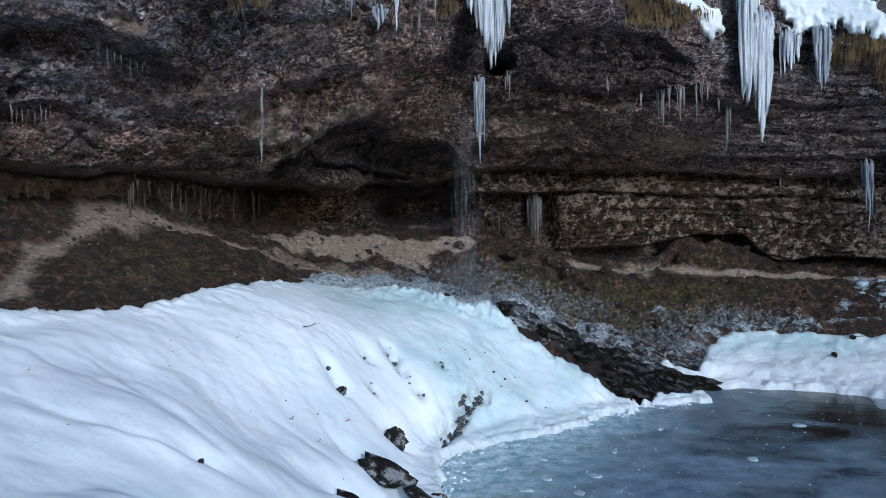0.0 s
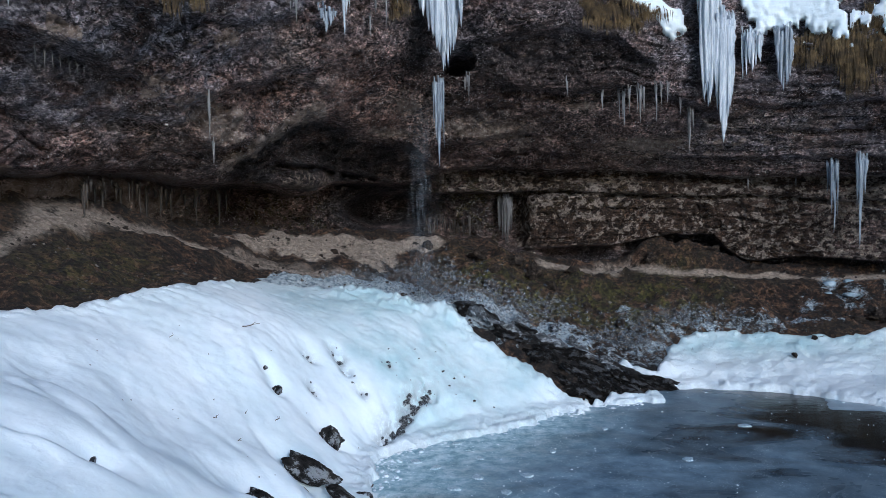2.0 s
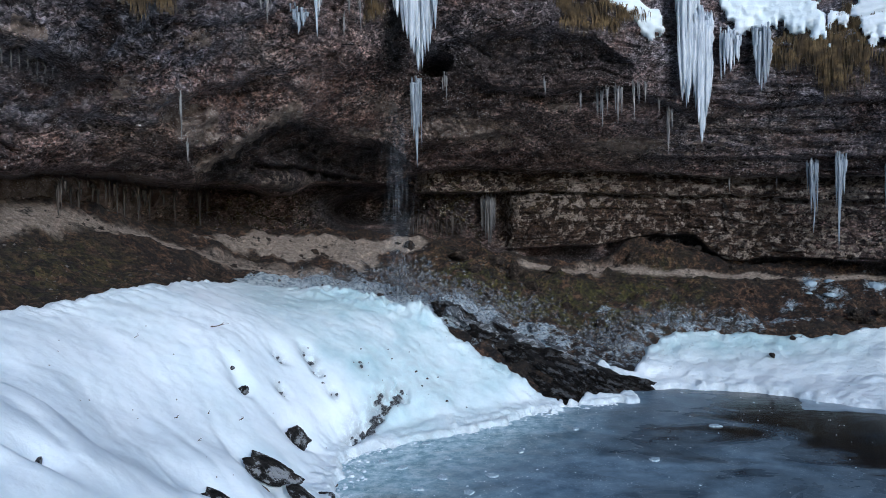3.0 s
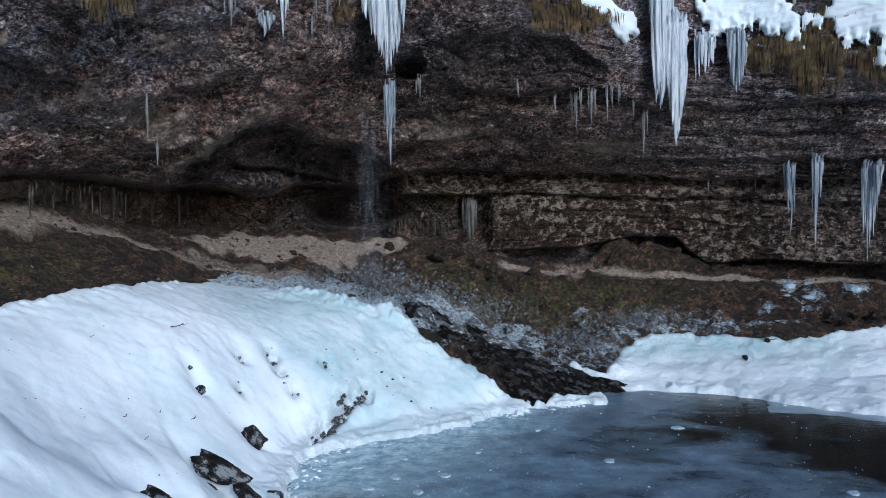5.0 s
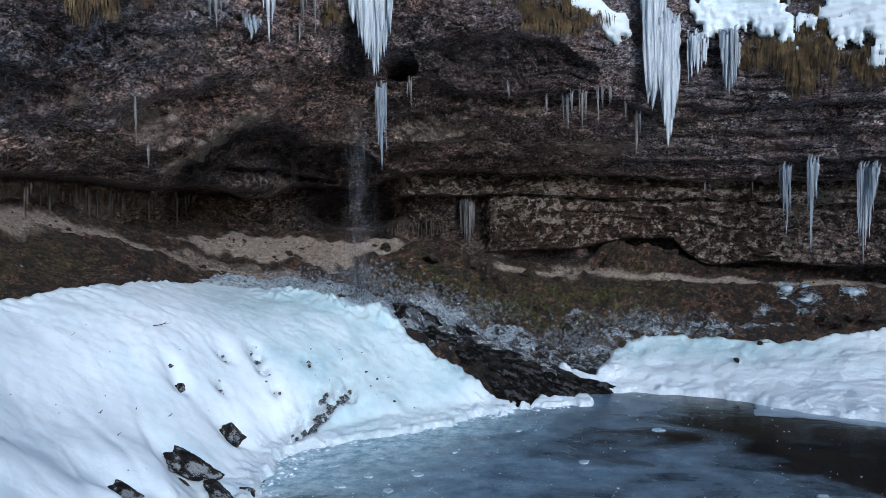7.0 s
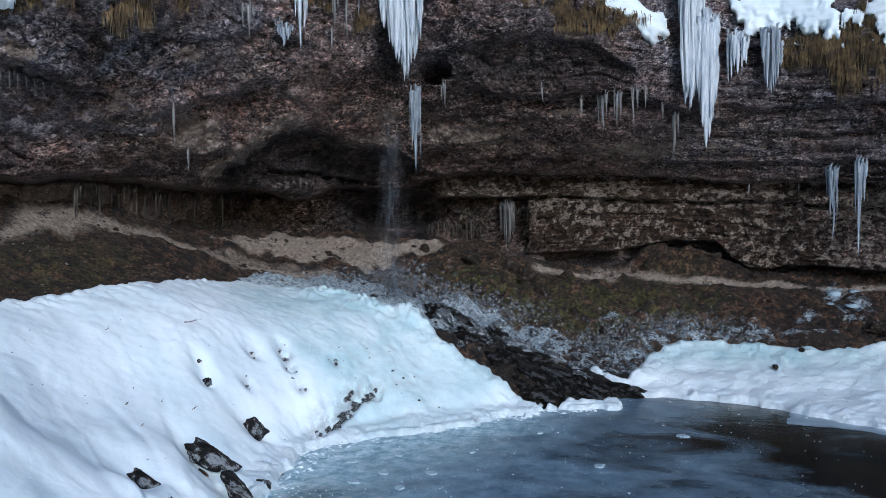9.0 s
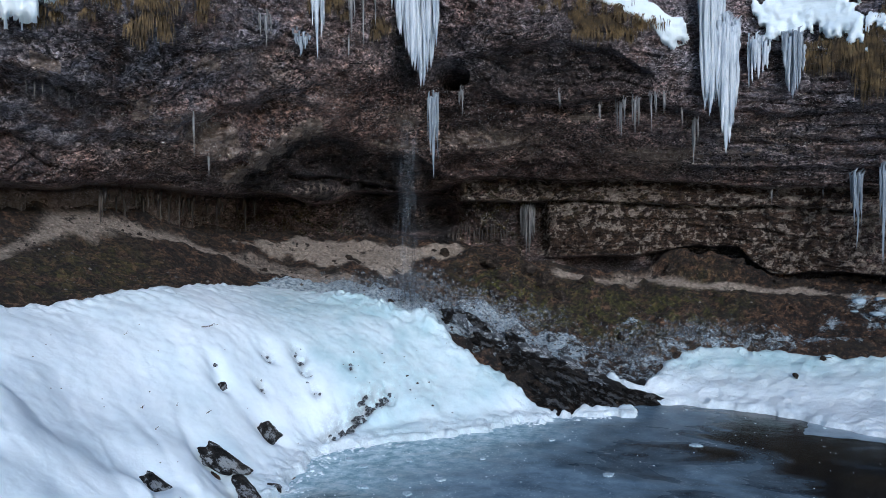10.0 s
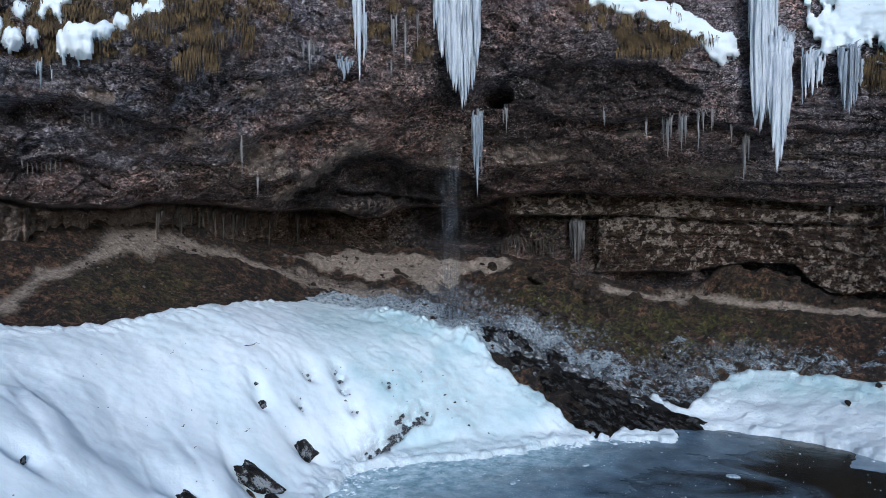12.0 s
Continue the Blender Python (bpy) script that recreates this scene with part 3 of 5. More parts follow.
def snow_height(x, y, cover):
    """The top of the snow, with drifts, knobs of spray ice, hollows round rocks and a crack."""
    top, _ = surface(x, y)
    along, across = 0.93 * x - 0.37 * y, 0.37 * x + 0.93 * y
    inner, calm, front = smooth(0.1, 1.6, cover), 1 - 0.6 * smooth(8, 10, x), smooth(21, 15, y)
    step_at = across * 0.42 + 0.9 * wave(along * 0.16, across * 0.12, 0, 57) + 0.25 * wave(along * 0.5, across * 0.5, 0, 58)
    lap = step_at - np.floor(step_at)
    scallop = 0.22 * lap * smooth(1.0, 0.86, lap) * smooth(20, 15, y) * smooth(-0.4, 0.2, wave(along * 0.3, across * 0.4, 0, 59) + 0.2)
    lobe, inside = blocks(along * 0.34 + 0.5 * wave(x * 0.4, y * 0.4, 0, 53), across * 0.62 + 0.5 * wave(x * 0.4, y * 0.4, 0, 54), 0 * x + 0.5, 52)
    pillow = (0.15 * np.sqrt(np.clip(inside, 0, 0.5)) + 0.04 * lobe * smooth(0, 0.2, inside)) * smooth(18.5, 15.5, y) * smooth(-0.5, 0.2, wave(x * 0.3, y * 0.3, 0, 51))
    drift = pillow + scallop + 0.035 * np.abs(fbm(x * 2.4, y * 2.4, 0, 56, 4, 0.55)) * smooth(-2, -5, x) * smooth(17, 21, y) + (0.12 + 0.02 * front) * wave(along * 0.2, across * 0.32, 0, 61) + 0.02 * np.abs(wave(along * 0.4, across * 0.7, 0, 62)) + 0.08 * fbm(x * 0.8, y * 0.8, 0, 63, 5, 0.4)
    cone = np.hypot((x + 1.2) / 3.5, (y - 27.4) / 2.6)
    peak = 0.27 * np.exp(-(((x - 0.1) / 0.45) ** 2) - ((y - 28.9) / 0.6) ** 2) + 0.18 * np.exp(-(((x + 3.7) / 0.6) ** 2) - ((y - 28.4) / 0.6) ** 2)
    peak = peak - 0.2 * np.exp(-(((x + 0.9) / 0.5) ** 2) - ((y - 29.0) / 0.5) ** 2)
    back = smooth(1.7, 0.3, cover) * smooth(26.5, 28, y)
    knobs = peak + (0.05 + 0.2 * back) * np.abs(fbm(x * 2.3, y * 2.3, 0, 64, 5, 0.55)) * smooth(1.6, 0.7, cone) + 0.05 * fbm(x * 2.0, y * 2.0, 0, 55, 4, 0.55) * smooth(8.5, 9.5, x)
    hollow = 0.0
    for hx, hy, deep, wide in PITS + ((-4.37, 20.7, 0.3, 0.26), (-4.0, 20.4, 0.34, 0.3), (-4.8, 12.4, 0.4, 0.4), (-2.9, 17.75, 0.4, 0.45), (-2.3, 17.6, 0.45, 0.55), (-1.6, 17.3, 0.45, 0.55), (-1.1, 16.9, 0.3, 0.4), (-2.6, 20.5, 0.42, 0.5), (-2.85, 15.4, 0.4, 0.5)):
        hollow = hollow + deep * np.exp(-((x - hx) ** 2 + (y - hy) ** 2) / wide**2)
    slit = line_distance(CRACK, x, y) + 0.08 * fbm(x * 3, y * 3, 0, 60, 3)
    rim = 0.14 * smooth(0.0, 0.2, cover) * (1 - 0.7 * smooth(9, 10, x) * smooth(31, 32.5, y)) + 0.1 * np.abs(fbm(x * 2.5, y * 2.5, 0, 67, 3)) * smooth(1.4, 0.2, cover)
    base = np.maximum(top, 0.0) - 0.1 * smooth(0.0, 0.4, top)
    z = base + inner * calm * drift + smooth(0.0, 0.5, cover) * knobs + rim - hollow * inner - 0.34 * smooth(0.26, 0.06, slit) * smooth(0.1, 0.5, cover)
    return z - 0.25 * smooth(0.25, -0.25, cover), along, across, cone


# soft grey pits where the spray has hollowed the ice
PITS = ((-3.66, 22.75, 0.3, 0.2), (-2.95, 23.65, 0.34, 0.28), (-2.65, 23.35, 0.3, 0.2), (-3.2, 23.9, 0.2, 0.16), (-3.28, 21.5, 0.22, 0.2), (-2.1, 22.95, 0.16, 0.22), (-1.5, 24.6, 0.14, 0.2))
CRACK = [(-0.2, 24.9), (-0.5, 24.3), (-0.75, 23.9), (-0.95, 23.3), (-1.2, 22.8), (-1.4, 22.2)]


def build_snow(name, cover_of, lo, hi, step, label):
    fx, fy = np.arange(lo[0], hi[0], step), np.arange(lo[1], hi[1], step)
    x, y = (a.ravel() for a in np.meshgrid(fx, fy, indexing="ij"))
    cover = cover_of(x, y)
    z, along, across, cone = snow_height(x, y, cover)
    ice = np.clip(np.maximum(smooth(2.1, 0.7, cone), 0.9 * bump(line_distance([(9.6, 33.4), (11.5, 33.6), (14.5, 33.2), (17, 32.6)], x, y), 0, 1.5)) + 0.25 * smooth(0.2, 0.6, wave(along * 0.2, across * 0.5, 0, 66)), 0, 1)
    grime = np.maximum(1.6 * bump(line_distance(CRACK, x, y), 0, 0.28), 0.7 * smooth(0.5, 0.0, cover))
    grime = np.maximum(grime, 0.45 * bump(np.hypot((x - 0.2) / 1.8, (y - 25.8) / 1.4), 0, 1))
    for hx, hy, deep, wide in PITS:
        grime = np.maximum(grime, 6.0 * deep * np.exp(-((x - hx) ** 2 + (y - hy) ** 2) / wide**2))
    crust = np.clip(smooth(7, 9, x) + smooth(1.0, 0.2, cover) + 0.4 * smooth(2.0, 0.8, cone), 0.14, 1)
    verts, faces, ice, grime, crust = compact(np.stack([x, y, z], 1), sheet_faces(len(fx), len(fy), cover > -0.35), ice, grime, crust)
    me = mesh_from(name, verts, faces, SNOW)
    give(me, ice=ice, grime=np.clip(grime, 0, 1.8), crust=crust)
    tagged(new(name, me), label, "snow", kind="structure")


def build_water():
    fx, fy = np.r_[[-8], np.arange(-4, 24, 0.25), [30, 40, 44]], np.r_[[-18, -10, 0, 8], np.arange(14, 32, 0.25)]
    x, y = (a.ravel() for a in np.meshgrid(fx, fy, indexing="ij"))
    me = mesh_from("water", np.stack([x, y, 0 * x], 1), sheet_faces(len(fx), len(fy)), WATER)
    bank = edge_distance(POOL, x, y)
    ice_and_shade = 0.84 - 0.95 * np.exp(-(((x - 13.6) / 4.0) ** 2) - ((y - 26.6) / 3.2) ** 2) - 0.85 * np.exp(-(((x - 15.5) / 3.4) ** 2) - ((y - 21.5) / 3.4) ** 2)
    ice_and_shade = ice_and_shade + 0.5 * smooth(1.2, 0.0, bank) * smooth(9, 5, x)
    milk = np.clip(1.1 * smooth(5.5, 0.2, bank) * smooth(8.5, 2.5, x), 0, 1)
    give(me, ice_and_shade=np.clip(ice_and_shade, 0, 1.3), milk=milk)
    tagged(new("water", me), "half-frozen dark pool with thin grey-blue ice", "pool", kind="structure")


def cliff_reach(th, z):
    """How far the rock face stands from the middle of the bowl."""
    r = lattice(CLIFF_ANGLES, CLIFF_LEVELS, CLIFF_REACH, th, z)
    r = r + 0.25 * np.clip(z - 15, 0, 10)
    return r


LIP_AT = (-52, -48, -46, -41, -39.8, -37.8, -35, -31, -29, -26.5, -24.5, -22.5, -20.3, -18.3, -17, -13.7, -10.4, -8.4, -5, -2.8, 1.8, 6.1, 8.7, 12.3, 16, 20, 27, 36)
LIP_HEIGHT = (8.8, 8.8, 8.66, 8.52, 8.47, 8.66, 8.68, 8.62, 8.42, 8.34, 8.44, 8.36, 8.0, 8.05, 8.4, 8.48, 8.5, 8.95, 9.18, 9.16, 8.98, 9.02, 8.86, 8.7, 8.46, 8.4, 8.3, 8.2)
ARCH_AT = (-27, -26.2, -24.5, -22.6, -20.6, -18.7, -16.8, -14.6, -11.8, -9.9, -9.0, -7)
ARCH_HEIGHT = (8.5, 8.85, 9.33, 9.95, 10.55, 10.8, 10.75, 10.3, 10.15, 9.92, 9.45, 9.2)
FOOT_AT = (-6, 0, 3.8, 7, 9.4, 12.1, 14.5, 15.3, 16.4, 20, 26)
FOOT_HEIGHT = (5.0, 5.1, 5.12, 5.2, 5.52, 5.66, 5.4, 4.85, 4.45, 4.5, 4.4)

# ledges: their line in degrees and height, how far the rock stands proud above, is hollowed below, and how high and deep that reaches
LEDGES = (
    (((-54, 12.0), (-48, 11.77), (-45.8, 11.87), (-43.7, 11.8), (-41.4, 11.77), (-39.3, 11.6), (-36.5, 11.3), (-33, 11.15)), 0.45, 1.0, 0.9, 1.1),
    (((-50, 10.1), (-45.7, 9.98), (-44, 10.15), (-41.9, 9.98), (-38.5, 9.7)), 0.25, 0.4, 0.5, 0.5),
    (((-30.5, 10.4), (-29.1, 10.75), (-27.8, 11.05), (-25.6, 11.5), (-24, 11.7), (-21.6, 12.03), (-18.6, 12.3)), 0.45, 0.7, 0.7, 1.2),
    (((-37, 10.4), (-34, 10.3), (-31, 9.95), (-28.3, 9.55), (-26.5, 9.5), (-23.5, 10.05)), 0.3, 0.35, 0.5, 0.6),
    (((-23, 10.0), (-21.5, 9.4), (-20.3, 9.02), (-18.3, 9.15), (-16, 9.05), (-12, 8.6)), 0.5, 0.35, 0.5, 0.4),
    (((-9, 13.3), (-4.7, 13.78), (-1.9, 14.0), (1, 14.2), (4.5, 14.13), (6.7, 13.88), (8.1, 13.34), (10, 12.9)), 0.15, 0.5, 0.6, 1.8),
    (((-4, 12.25), (0.3, 12.07), (5, 12.05), (7.7, 11.95), (10.4, 11.7), (12.5, 11.45), (16, 10.9)), 0.5, 0.5, 0.8, 0.6),
    (((-9.6, 11.5), (-8, 11.3), (-5.8, 11.3), (-4.3, 11.05), (-0.5, 11.1)), 0.2, 0.4, 0.5, 0.45),
    (((-9, 10.2), (-6, 10.15), (-3.5, 10.35), (0, 10.6)), 0.2, 0.35, 0.4, 0.45),
    (((-3, 9.75), (3, 9.7), (9, 9.6), (15, 9.35), (22, 9.2), (32, 9.1)), 0.14, 0.26, 0.3, 0.3),
    (((11, 10.6), (16, 10.5), (22, 10.3), (34, 10.2)), 0.2, 0.3, 0.4, 0.4),
    (((15, 11.6), (20, 11.3), (26, 11.4), (34, 11.2)), 0.25, 0.3, 0.5, 0.5),
    (((-2.5, 7.97), (1, 7.95), (3.8, 7.96), (6.4, 7.88), (8.9, 7.66), (12.1, 7.65), (14.7, 7.58), (17.9, 7.46), (20, 7.33), (30, 7.2)), 0.16, 0.4, 0.4, 0.35),
    (((-33, 13.3), (-29, 13.0), (-25, 13.2), (-21, 13.5), (-16, 13.3)), 0.25, 0.35, 0.6, 0.7),
)


def curve(at, heights, th):
    return hermite(at, np.asarray(heights, float)[:, None], th)


def ledge(th, z, line, proud, hollow, up, down):
    at, levels = zip(*line)
    g = z - curve(at, levels, th) - 0.1 * fbm(th * 0.5, z * 0.4, 0, int(100 + abs(10 * levels[0])), 4, 0.55)
    ends = smooth(at[0], at[0] + 1.8, th) * smooth(at[-1], at[-1] - 1.8, th)
    return ends * (hollow * smooth(0.05, -0.05, g) * smooth(-down, -0.1 * down, g) - proud * smooth(-0.05, 0.05, g) * smooth(up, 0.1 * up, g))


def cliff_shape(th, z):
    # the underside of the great overhang is a sharp step in the face
    lip = curve(LIP_AT, LIP_HEIGHT, th) + 0.05 * wave(th * 0.6, 0 * th, 0, 70) + 0.03 * wave(th * 2.1, 0 * th, 0, 69)
    lower = np.where(z < 5.5, z, 5.5 + (z - 5.5) * 1.9 / (lip - 5.5))
    upper = np.where(z > 10.4, z, 10.4 - (10.4 - z) * 1.45 / (10.4 - lip))
    s = smooth(lip - 0.12, lip + 0.03, z)
    r = cliff_reach(th, lower * (1 - s) + upper * s)
    r = r + 0.6 * smooth(lip + 0.02, lip - 0.08, z) * smooth(lip - 0.75, lip - 0.2, z) * smooth(-6, 0, th)
    # arched hollow in the bulging face, a light rib along its edge, a belly of rock hanging in it
    under = curve(ARCH_AT, ARCH_HEIGHT, th) + 0.16 * fbm(th * 0.8, z * 0.8, 0, 64, 4, 0.55) - z
    within = smooth(-27, -25.4, th) * smooth(-7, -9.2, th)
    r = r + (1.5 * smooth(-0.05, 0.12, under) * smooth(2.4, 0.8, under) - 0.55 * smooth(-1.0, -0.05, under) * smooth(0.06, -0.05, under)) * within
    r = r - 0.8 * np.exp(-(((th + 20.3) / 2.6) ** 2) - ((z - 8.35) / 0.5) ** 2) * smooth(lip - 0.05, lip + 0.05, z)
    # cave behind the fall, small hole beside the ice, slot under the rock band
    r = r + 3.4 * smooth(1.0, 0.5, np.hypot((th + 11.6) / 4.6, (z - 7.2) / 1.3))
    r = r + 2.8 * smooth(1.0, 0.55, np.hypot((th + 6.9) / 1.55, (z - 13.05 - 0.06 * (th + 6.9)) / 0.52))
    foot = curve(FOOT_AT, FOOT_HEIGHT, th) + 0.06 * wave(th * 0.9, 0 * th, 0, 68)
    r = r + 1.5 * smooth(foot + 0.06, foot - 0.12, z) * smooth(-1, 2, th)
    shelf = 8.0 - 0.01 * th + 0.04 * wave(th * 0.5, 0 * th, 0, 67) + 0.025 * wave(th * 1.9, 0 * th, 0, 65)
    r = r - 0.5 * smooth(shelf - 0.05, shelf, z) * smooth(lip, lip - 0.4, z) * smooth(-8.5, -6, th) * smooth(1.5, -1.0, th)
    r = r + 1.3 * smooth(shelf, shelf - 0.1, z) * smooth(-0.2, -0.9, th) * smooth(-11, -7, th) * smooth(4.6, 5.6, z)
    # thin blocks and pillars of the back wall under the overhang
    back = smooth(lip, lip - 0.3, z) * smooth(-14, -18, th)
    r = r - back * (0.7 * smooth(-26, -30, th) + 0.3 * np.abs(wave(th * 1.1, z * 0.15, 0, 77)) + 0.16 * wave(th * 2.7, z * 0.3, 0, 78) + 1.0 * smooth(-46.4, -46.7, th) + 0.7 * smooth(0.1, 0.5, wave(th * 0.33, z * 0.35, 0, 72)) * smooth(-48, -42, th))
    for row in LEDGES:
        r = r + ledge(th, z, *row)
    return r


def place(th, r, z):
    a = np.radians(th)
    return np.stack([CENTRE[0] + r * np.sin(a), CENTRE[1] + r * np.cos(a), z], -1)


def cliff_relief(th, r, z):
    """Beds, blocks, bulges and pebbles of the rock, in metres back from the plain face."""
    p = place(th, r, z)
    x, y = p[..., 0], p[..., 1]
    left = smooth(4, -12, th)
    tilt = z + 0.4 * wave(x * 0.13, y * 0.13, 0, 71) + 0.1 * fbm(x * 0.7, y * 0.7, 0, 79, 3) + 0.12 * (th + 15) / 10 * left
    out = 0.0
    for thick, deep, seed in ((0.62, 0.3, 81), (0.27, 0.24, 82), (0.12, 0.13, 83)):
        layer = tilt / thick + 0.6 * wave(x * 0.3, y * 0.3, z * 0.2, seed)
        frac = layer - np.floor(layer)
        size = 0.5 + 0.5 * wave(x * 0.25, y * 0.25, np.floor(layer) * 3.7, seed + 4)
        out = out + deep * (1 - 0.65 * left) * size * (0.5 - smooth(0.0, 0.18, frac) * (1 - 0.55 * frac))
    warp = 0.5 * fbm(x * 0.5, y * 0.5, z * 0.5, 75, 3)
    crag = fbm(x * 0.34 + warp, y * 0.34, tilt * 0.6 + warp, 73, 5, 0.5)
    ridge = np.abs(fbm(x * 0.8, y * 0.8, tilt * 1.3 + warp, 76, 4, 0.55))
    big, inside = blocks(x * 0.75 + warp, y * 0.75, tilt * 1.5, 84)
    small, within = blocks(x * 2.4, y * 2.4, tilt * 4.2 + warp, 88)
    nodule = np.abs(fbm(x * 3.6, y * 3.6, z * 4.2, 74, 3, 0.6))
    calm = 1 - 0.4 * smooth(9.2, 8.4, z) * smooth(0, 4, th)
    right = smooth(2, 8, th) * smooth(8.3, 9.0, z)
    calm = calm * (1 - 0.35 * right)
    rock = 0.3 * crag + (0.22 + 0.2 * left) * (ridge - 0.3) + 0.2 * big + 0.12 * smooth(0.07, 0.0, inside) + 0.07 * small + 0.06 * smooth(0.1, 0.0, within) + 0.1 * (0.4 - nodule)
    swell = 0.5 * left * fbm(x * 0.24, y * 0.24, z * 0.42, 92, 2)
    return out * (1 + 0.2 * right) + rock * calm + swell * smooth(8.9, 9.8, z)


def spot(t, h, at, height, wide, tall, strength=1.0):
    return strength * bump(np.hypot((t - at) / wide, (h - height) / tall), 0, 1)


CLIFF_T = np.r_[np.linspace(-72, -52.2, 90), np.linspace(-52, 32, 1300), np.linspace(32.3, 40, 30)]
CLIFF_Z = np.r_[np.arange(2.5, 4.4, 0.1), np.arange(4.4, 7.9, 0.042), np.arange(7.9, 9.3, 0.022), np.arange(9.3, 15.2, 0.04), np.arange(15.2, 16.8, 0.07), np.arange(16.8, 26, 0.3)]


def build_cliff():
    t, h = (a.ravel() for a in np.meshgrid(CLIFF_T, CLIFF_Z, indexing="ij"))
    r = cliff_shape(t, h)
    r = r + cliff_relief(t, r, h)
    me = mesh_from("cliff", place(t, r, h), sheet_faces(len(CLIFF_T), len(CLIFF_Z)), ROCK)
    rim = curve(LIP_AT, LIP_HEIGHT, t)
    arch = curve(ARCH_AT, ARCH_HEIGHT, t)
    below = smooth(rim + 0.03, rim - 0.03, h)
    rust = np.clip(spot(t, h, -24, 10.8, 11, 1.6) + spot(t, h, -12, 11.3, 4, 1.0, 0.8) + spot(t, h, -36, 9.2, 6, 0.8, 0.6) + spot(t, h, -44, 8.95, 5, 0.3, 0.8) + spot(t, h, -27.5, 10.3, 2.6, 0.7) + spot(t, h, -18, 12.4, 5, 0.9, 0.6), 0, 1)
    tan = spot(t, h, -27.4, 10.25, 1.9, 0.55) + spot(t, h, -4.6, 10.75, 3.6, 0.42, 1.3) + spot(t, h, -12.6, 10.42, 2.2, 0.16, 1.1) + spot(t, h, -40.1, 11.92, 1.3, 0.2, 1.6) + spot(t, h, -22, 12.6, 2, 0.6, 0.5)
    tan = tan + spot(t, h, 8.5, 9.8, 3, 0.45, 0.9) + spot(t, h, 17, 10.6, 4, 0.5, 0.5) + spot(t, h, -33, 9.8, 4, 0.6, 0.5) + spot(t, h, 3.8, 11.4, 1.2, 0.14, 0.9) + spot(t, h, -11, 11.5, 2.4, 0.45, 0.7)
    tan = tan + below * (1.0 * smooth(-46.5, -46.8, t) + 0.7 * smooth(-42, -45, t) + 0.8 * smooth(-24, -31, t)) + 0.9 * bump(h, 8.0, 0.05) * smooth(-8, -6, t) * smooth(0, -0.6, t)
    rib = line_distance([(-26.6, 8.75), (-24.9, 9.3), (-22.9, 9.95), (-20.9, 10.65), (-18.6, 11.0)], t, h) + 0.2 * fbm(t, h * 2, 0, 98, 3)
    tan = np.clip(tan + 0.9 * bump(rib, 0, 0.3), 0, 1)
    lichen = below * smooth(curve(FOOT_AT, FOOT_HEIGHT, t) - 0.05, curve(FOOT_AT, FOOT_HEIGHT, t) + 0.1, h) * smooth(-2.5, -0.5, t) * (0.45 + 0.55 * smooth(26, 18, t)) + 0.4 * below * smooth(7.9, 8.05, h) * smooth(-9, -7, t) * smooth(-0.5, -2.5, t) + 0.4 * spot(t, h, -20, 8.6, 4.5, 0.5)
    moss = 0.6 * smooth(8.9, 8.6, h) * smooth(6.0, 7.5, h) * smooth(-8, -4, t) * smooth(16, 6, t) + below * smooth(-30, -26, t) * smooth(-14, -17, t) + 0.5 * spot(t, h, -15, 14.6, 3, 1.2) + 0.7 * below * smooth(-10, -8, t) * smooth(-1, -3, t)
    # shade painted dark in arch, cave, hollows and slot; wet strip beside the ice
    wet_and_shade = smooth(-0.05, 0.15, arch - h) * smooth(-26.4, -25, t) * smooth(-7, -9, t) * smooth(rim, rim + 0.1, h)
    wet_and_shade = wet_and_shade + spot(t, h, -30, 8.95, 4.5, 0.3, 0.9) + bump((t + 10.6) / 1.1, 0, 1) * smooth(12, 13, h) + below * smooth(-19, -15.5, t) * smooth(-8, -9, t)
    wet_and_shade = wet_and_shade + 0.75 * smooth(1.2, 0.6, np.hypot((t - 0.8) / 8.8, (h - 13.05) / 1.0)) + spot(t, h, -38.5, 11.35, 4.0, 0.3, 0.8) + spot(t, h, -47, 11.35, 2.0, 0.4, 1.0)
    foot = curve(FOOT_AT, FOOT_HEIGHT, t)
    wet_and_shade = np.clip(wet_and_shade + 0.9 * smooth(foot + 0.1, foot - 0.1, h) * smooth(-4, 0, t) + 0.4 * smooth(21, 25, t) * below, 0, 1)
    grey = np.clip(smooth(-26, -34, t) * smooth(9.6, 10.6, h) + 0.8 * smooth(11.4, 12.4, h) * smooth(-16, -24, t) + 0.55 * smooth(6, 14, t) * smooth(8.5, 9.5, h) + 0.4 * smooth(12.6, 13.4, h) + spot(t, h, -36, 11.4, 9, 2.2), 0, 1)
    beds = smooth(-1, 5, t) * (0.5 + 0.5 * smooth(rim - 0.1, rim + 0.1, h)) + 0.25
    pale = spot(t, h, -27.2, 10.3, 2.4, 0.75, 1.25) + spot(t, h, -4.8, 10.75, 3.4, 0.4, 1.2) + spot(t, h, -12.6, 10.5, 2.0, 0.16, 1.2) + 2.2 * smooth(1.0, 0.8, np.maximum(np.abs(t + 40.1) / 1.25, np.abs(h - 11.98 + 0.1 * (t + 40.1)) / 0.2)) + spot(t, h, 9, 9.95, 3.2, 0.4, 0.9) + spot(t, h, 3.6, 11.5, 1.3, 0.16, 1.1)
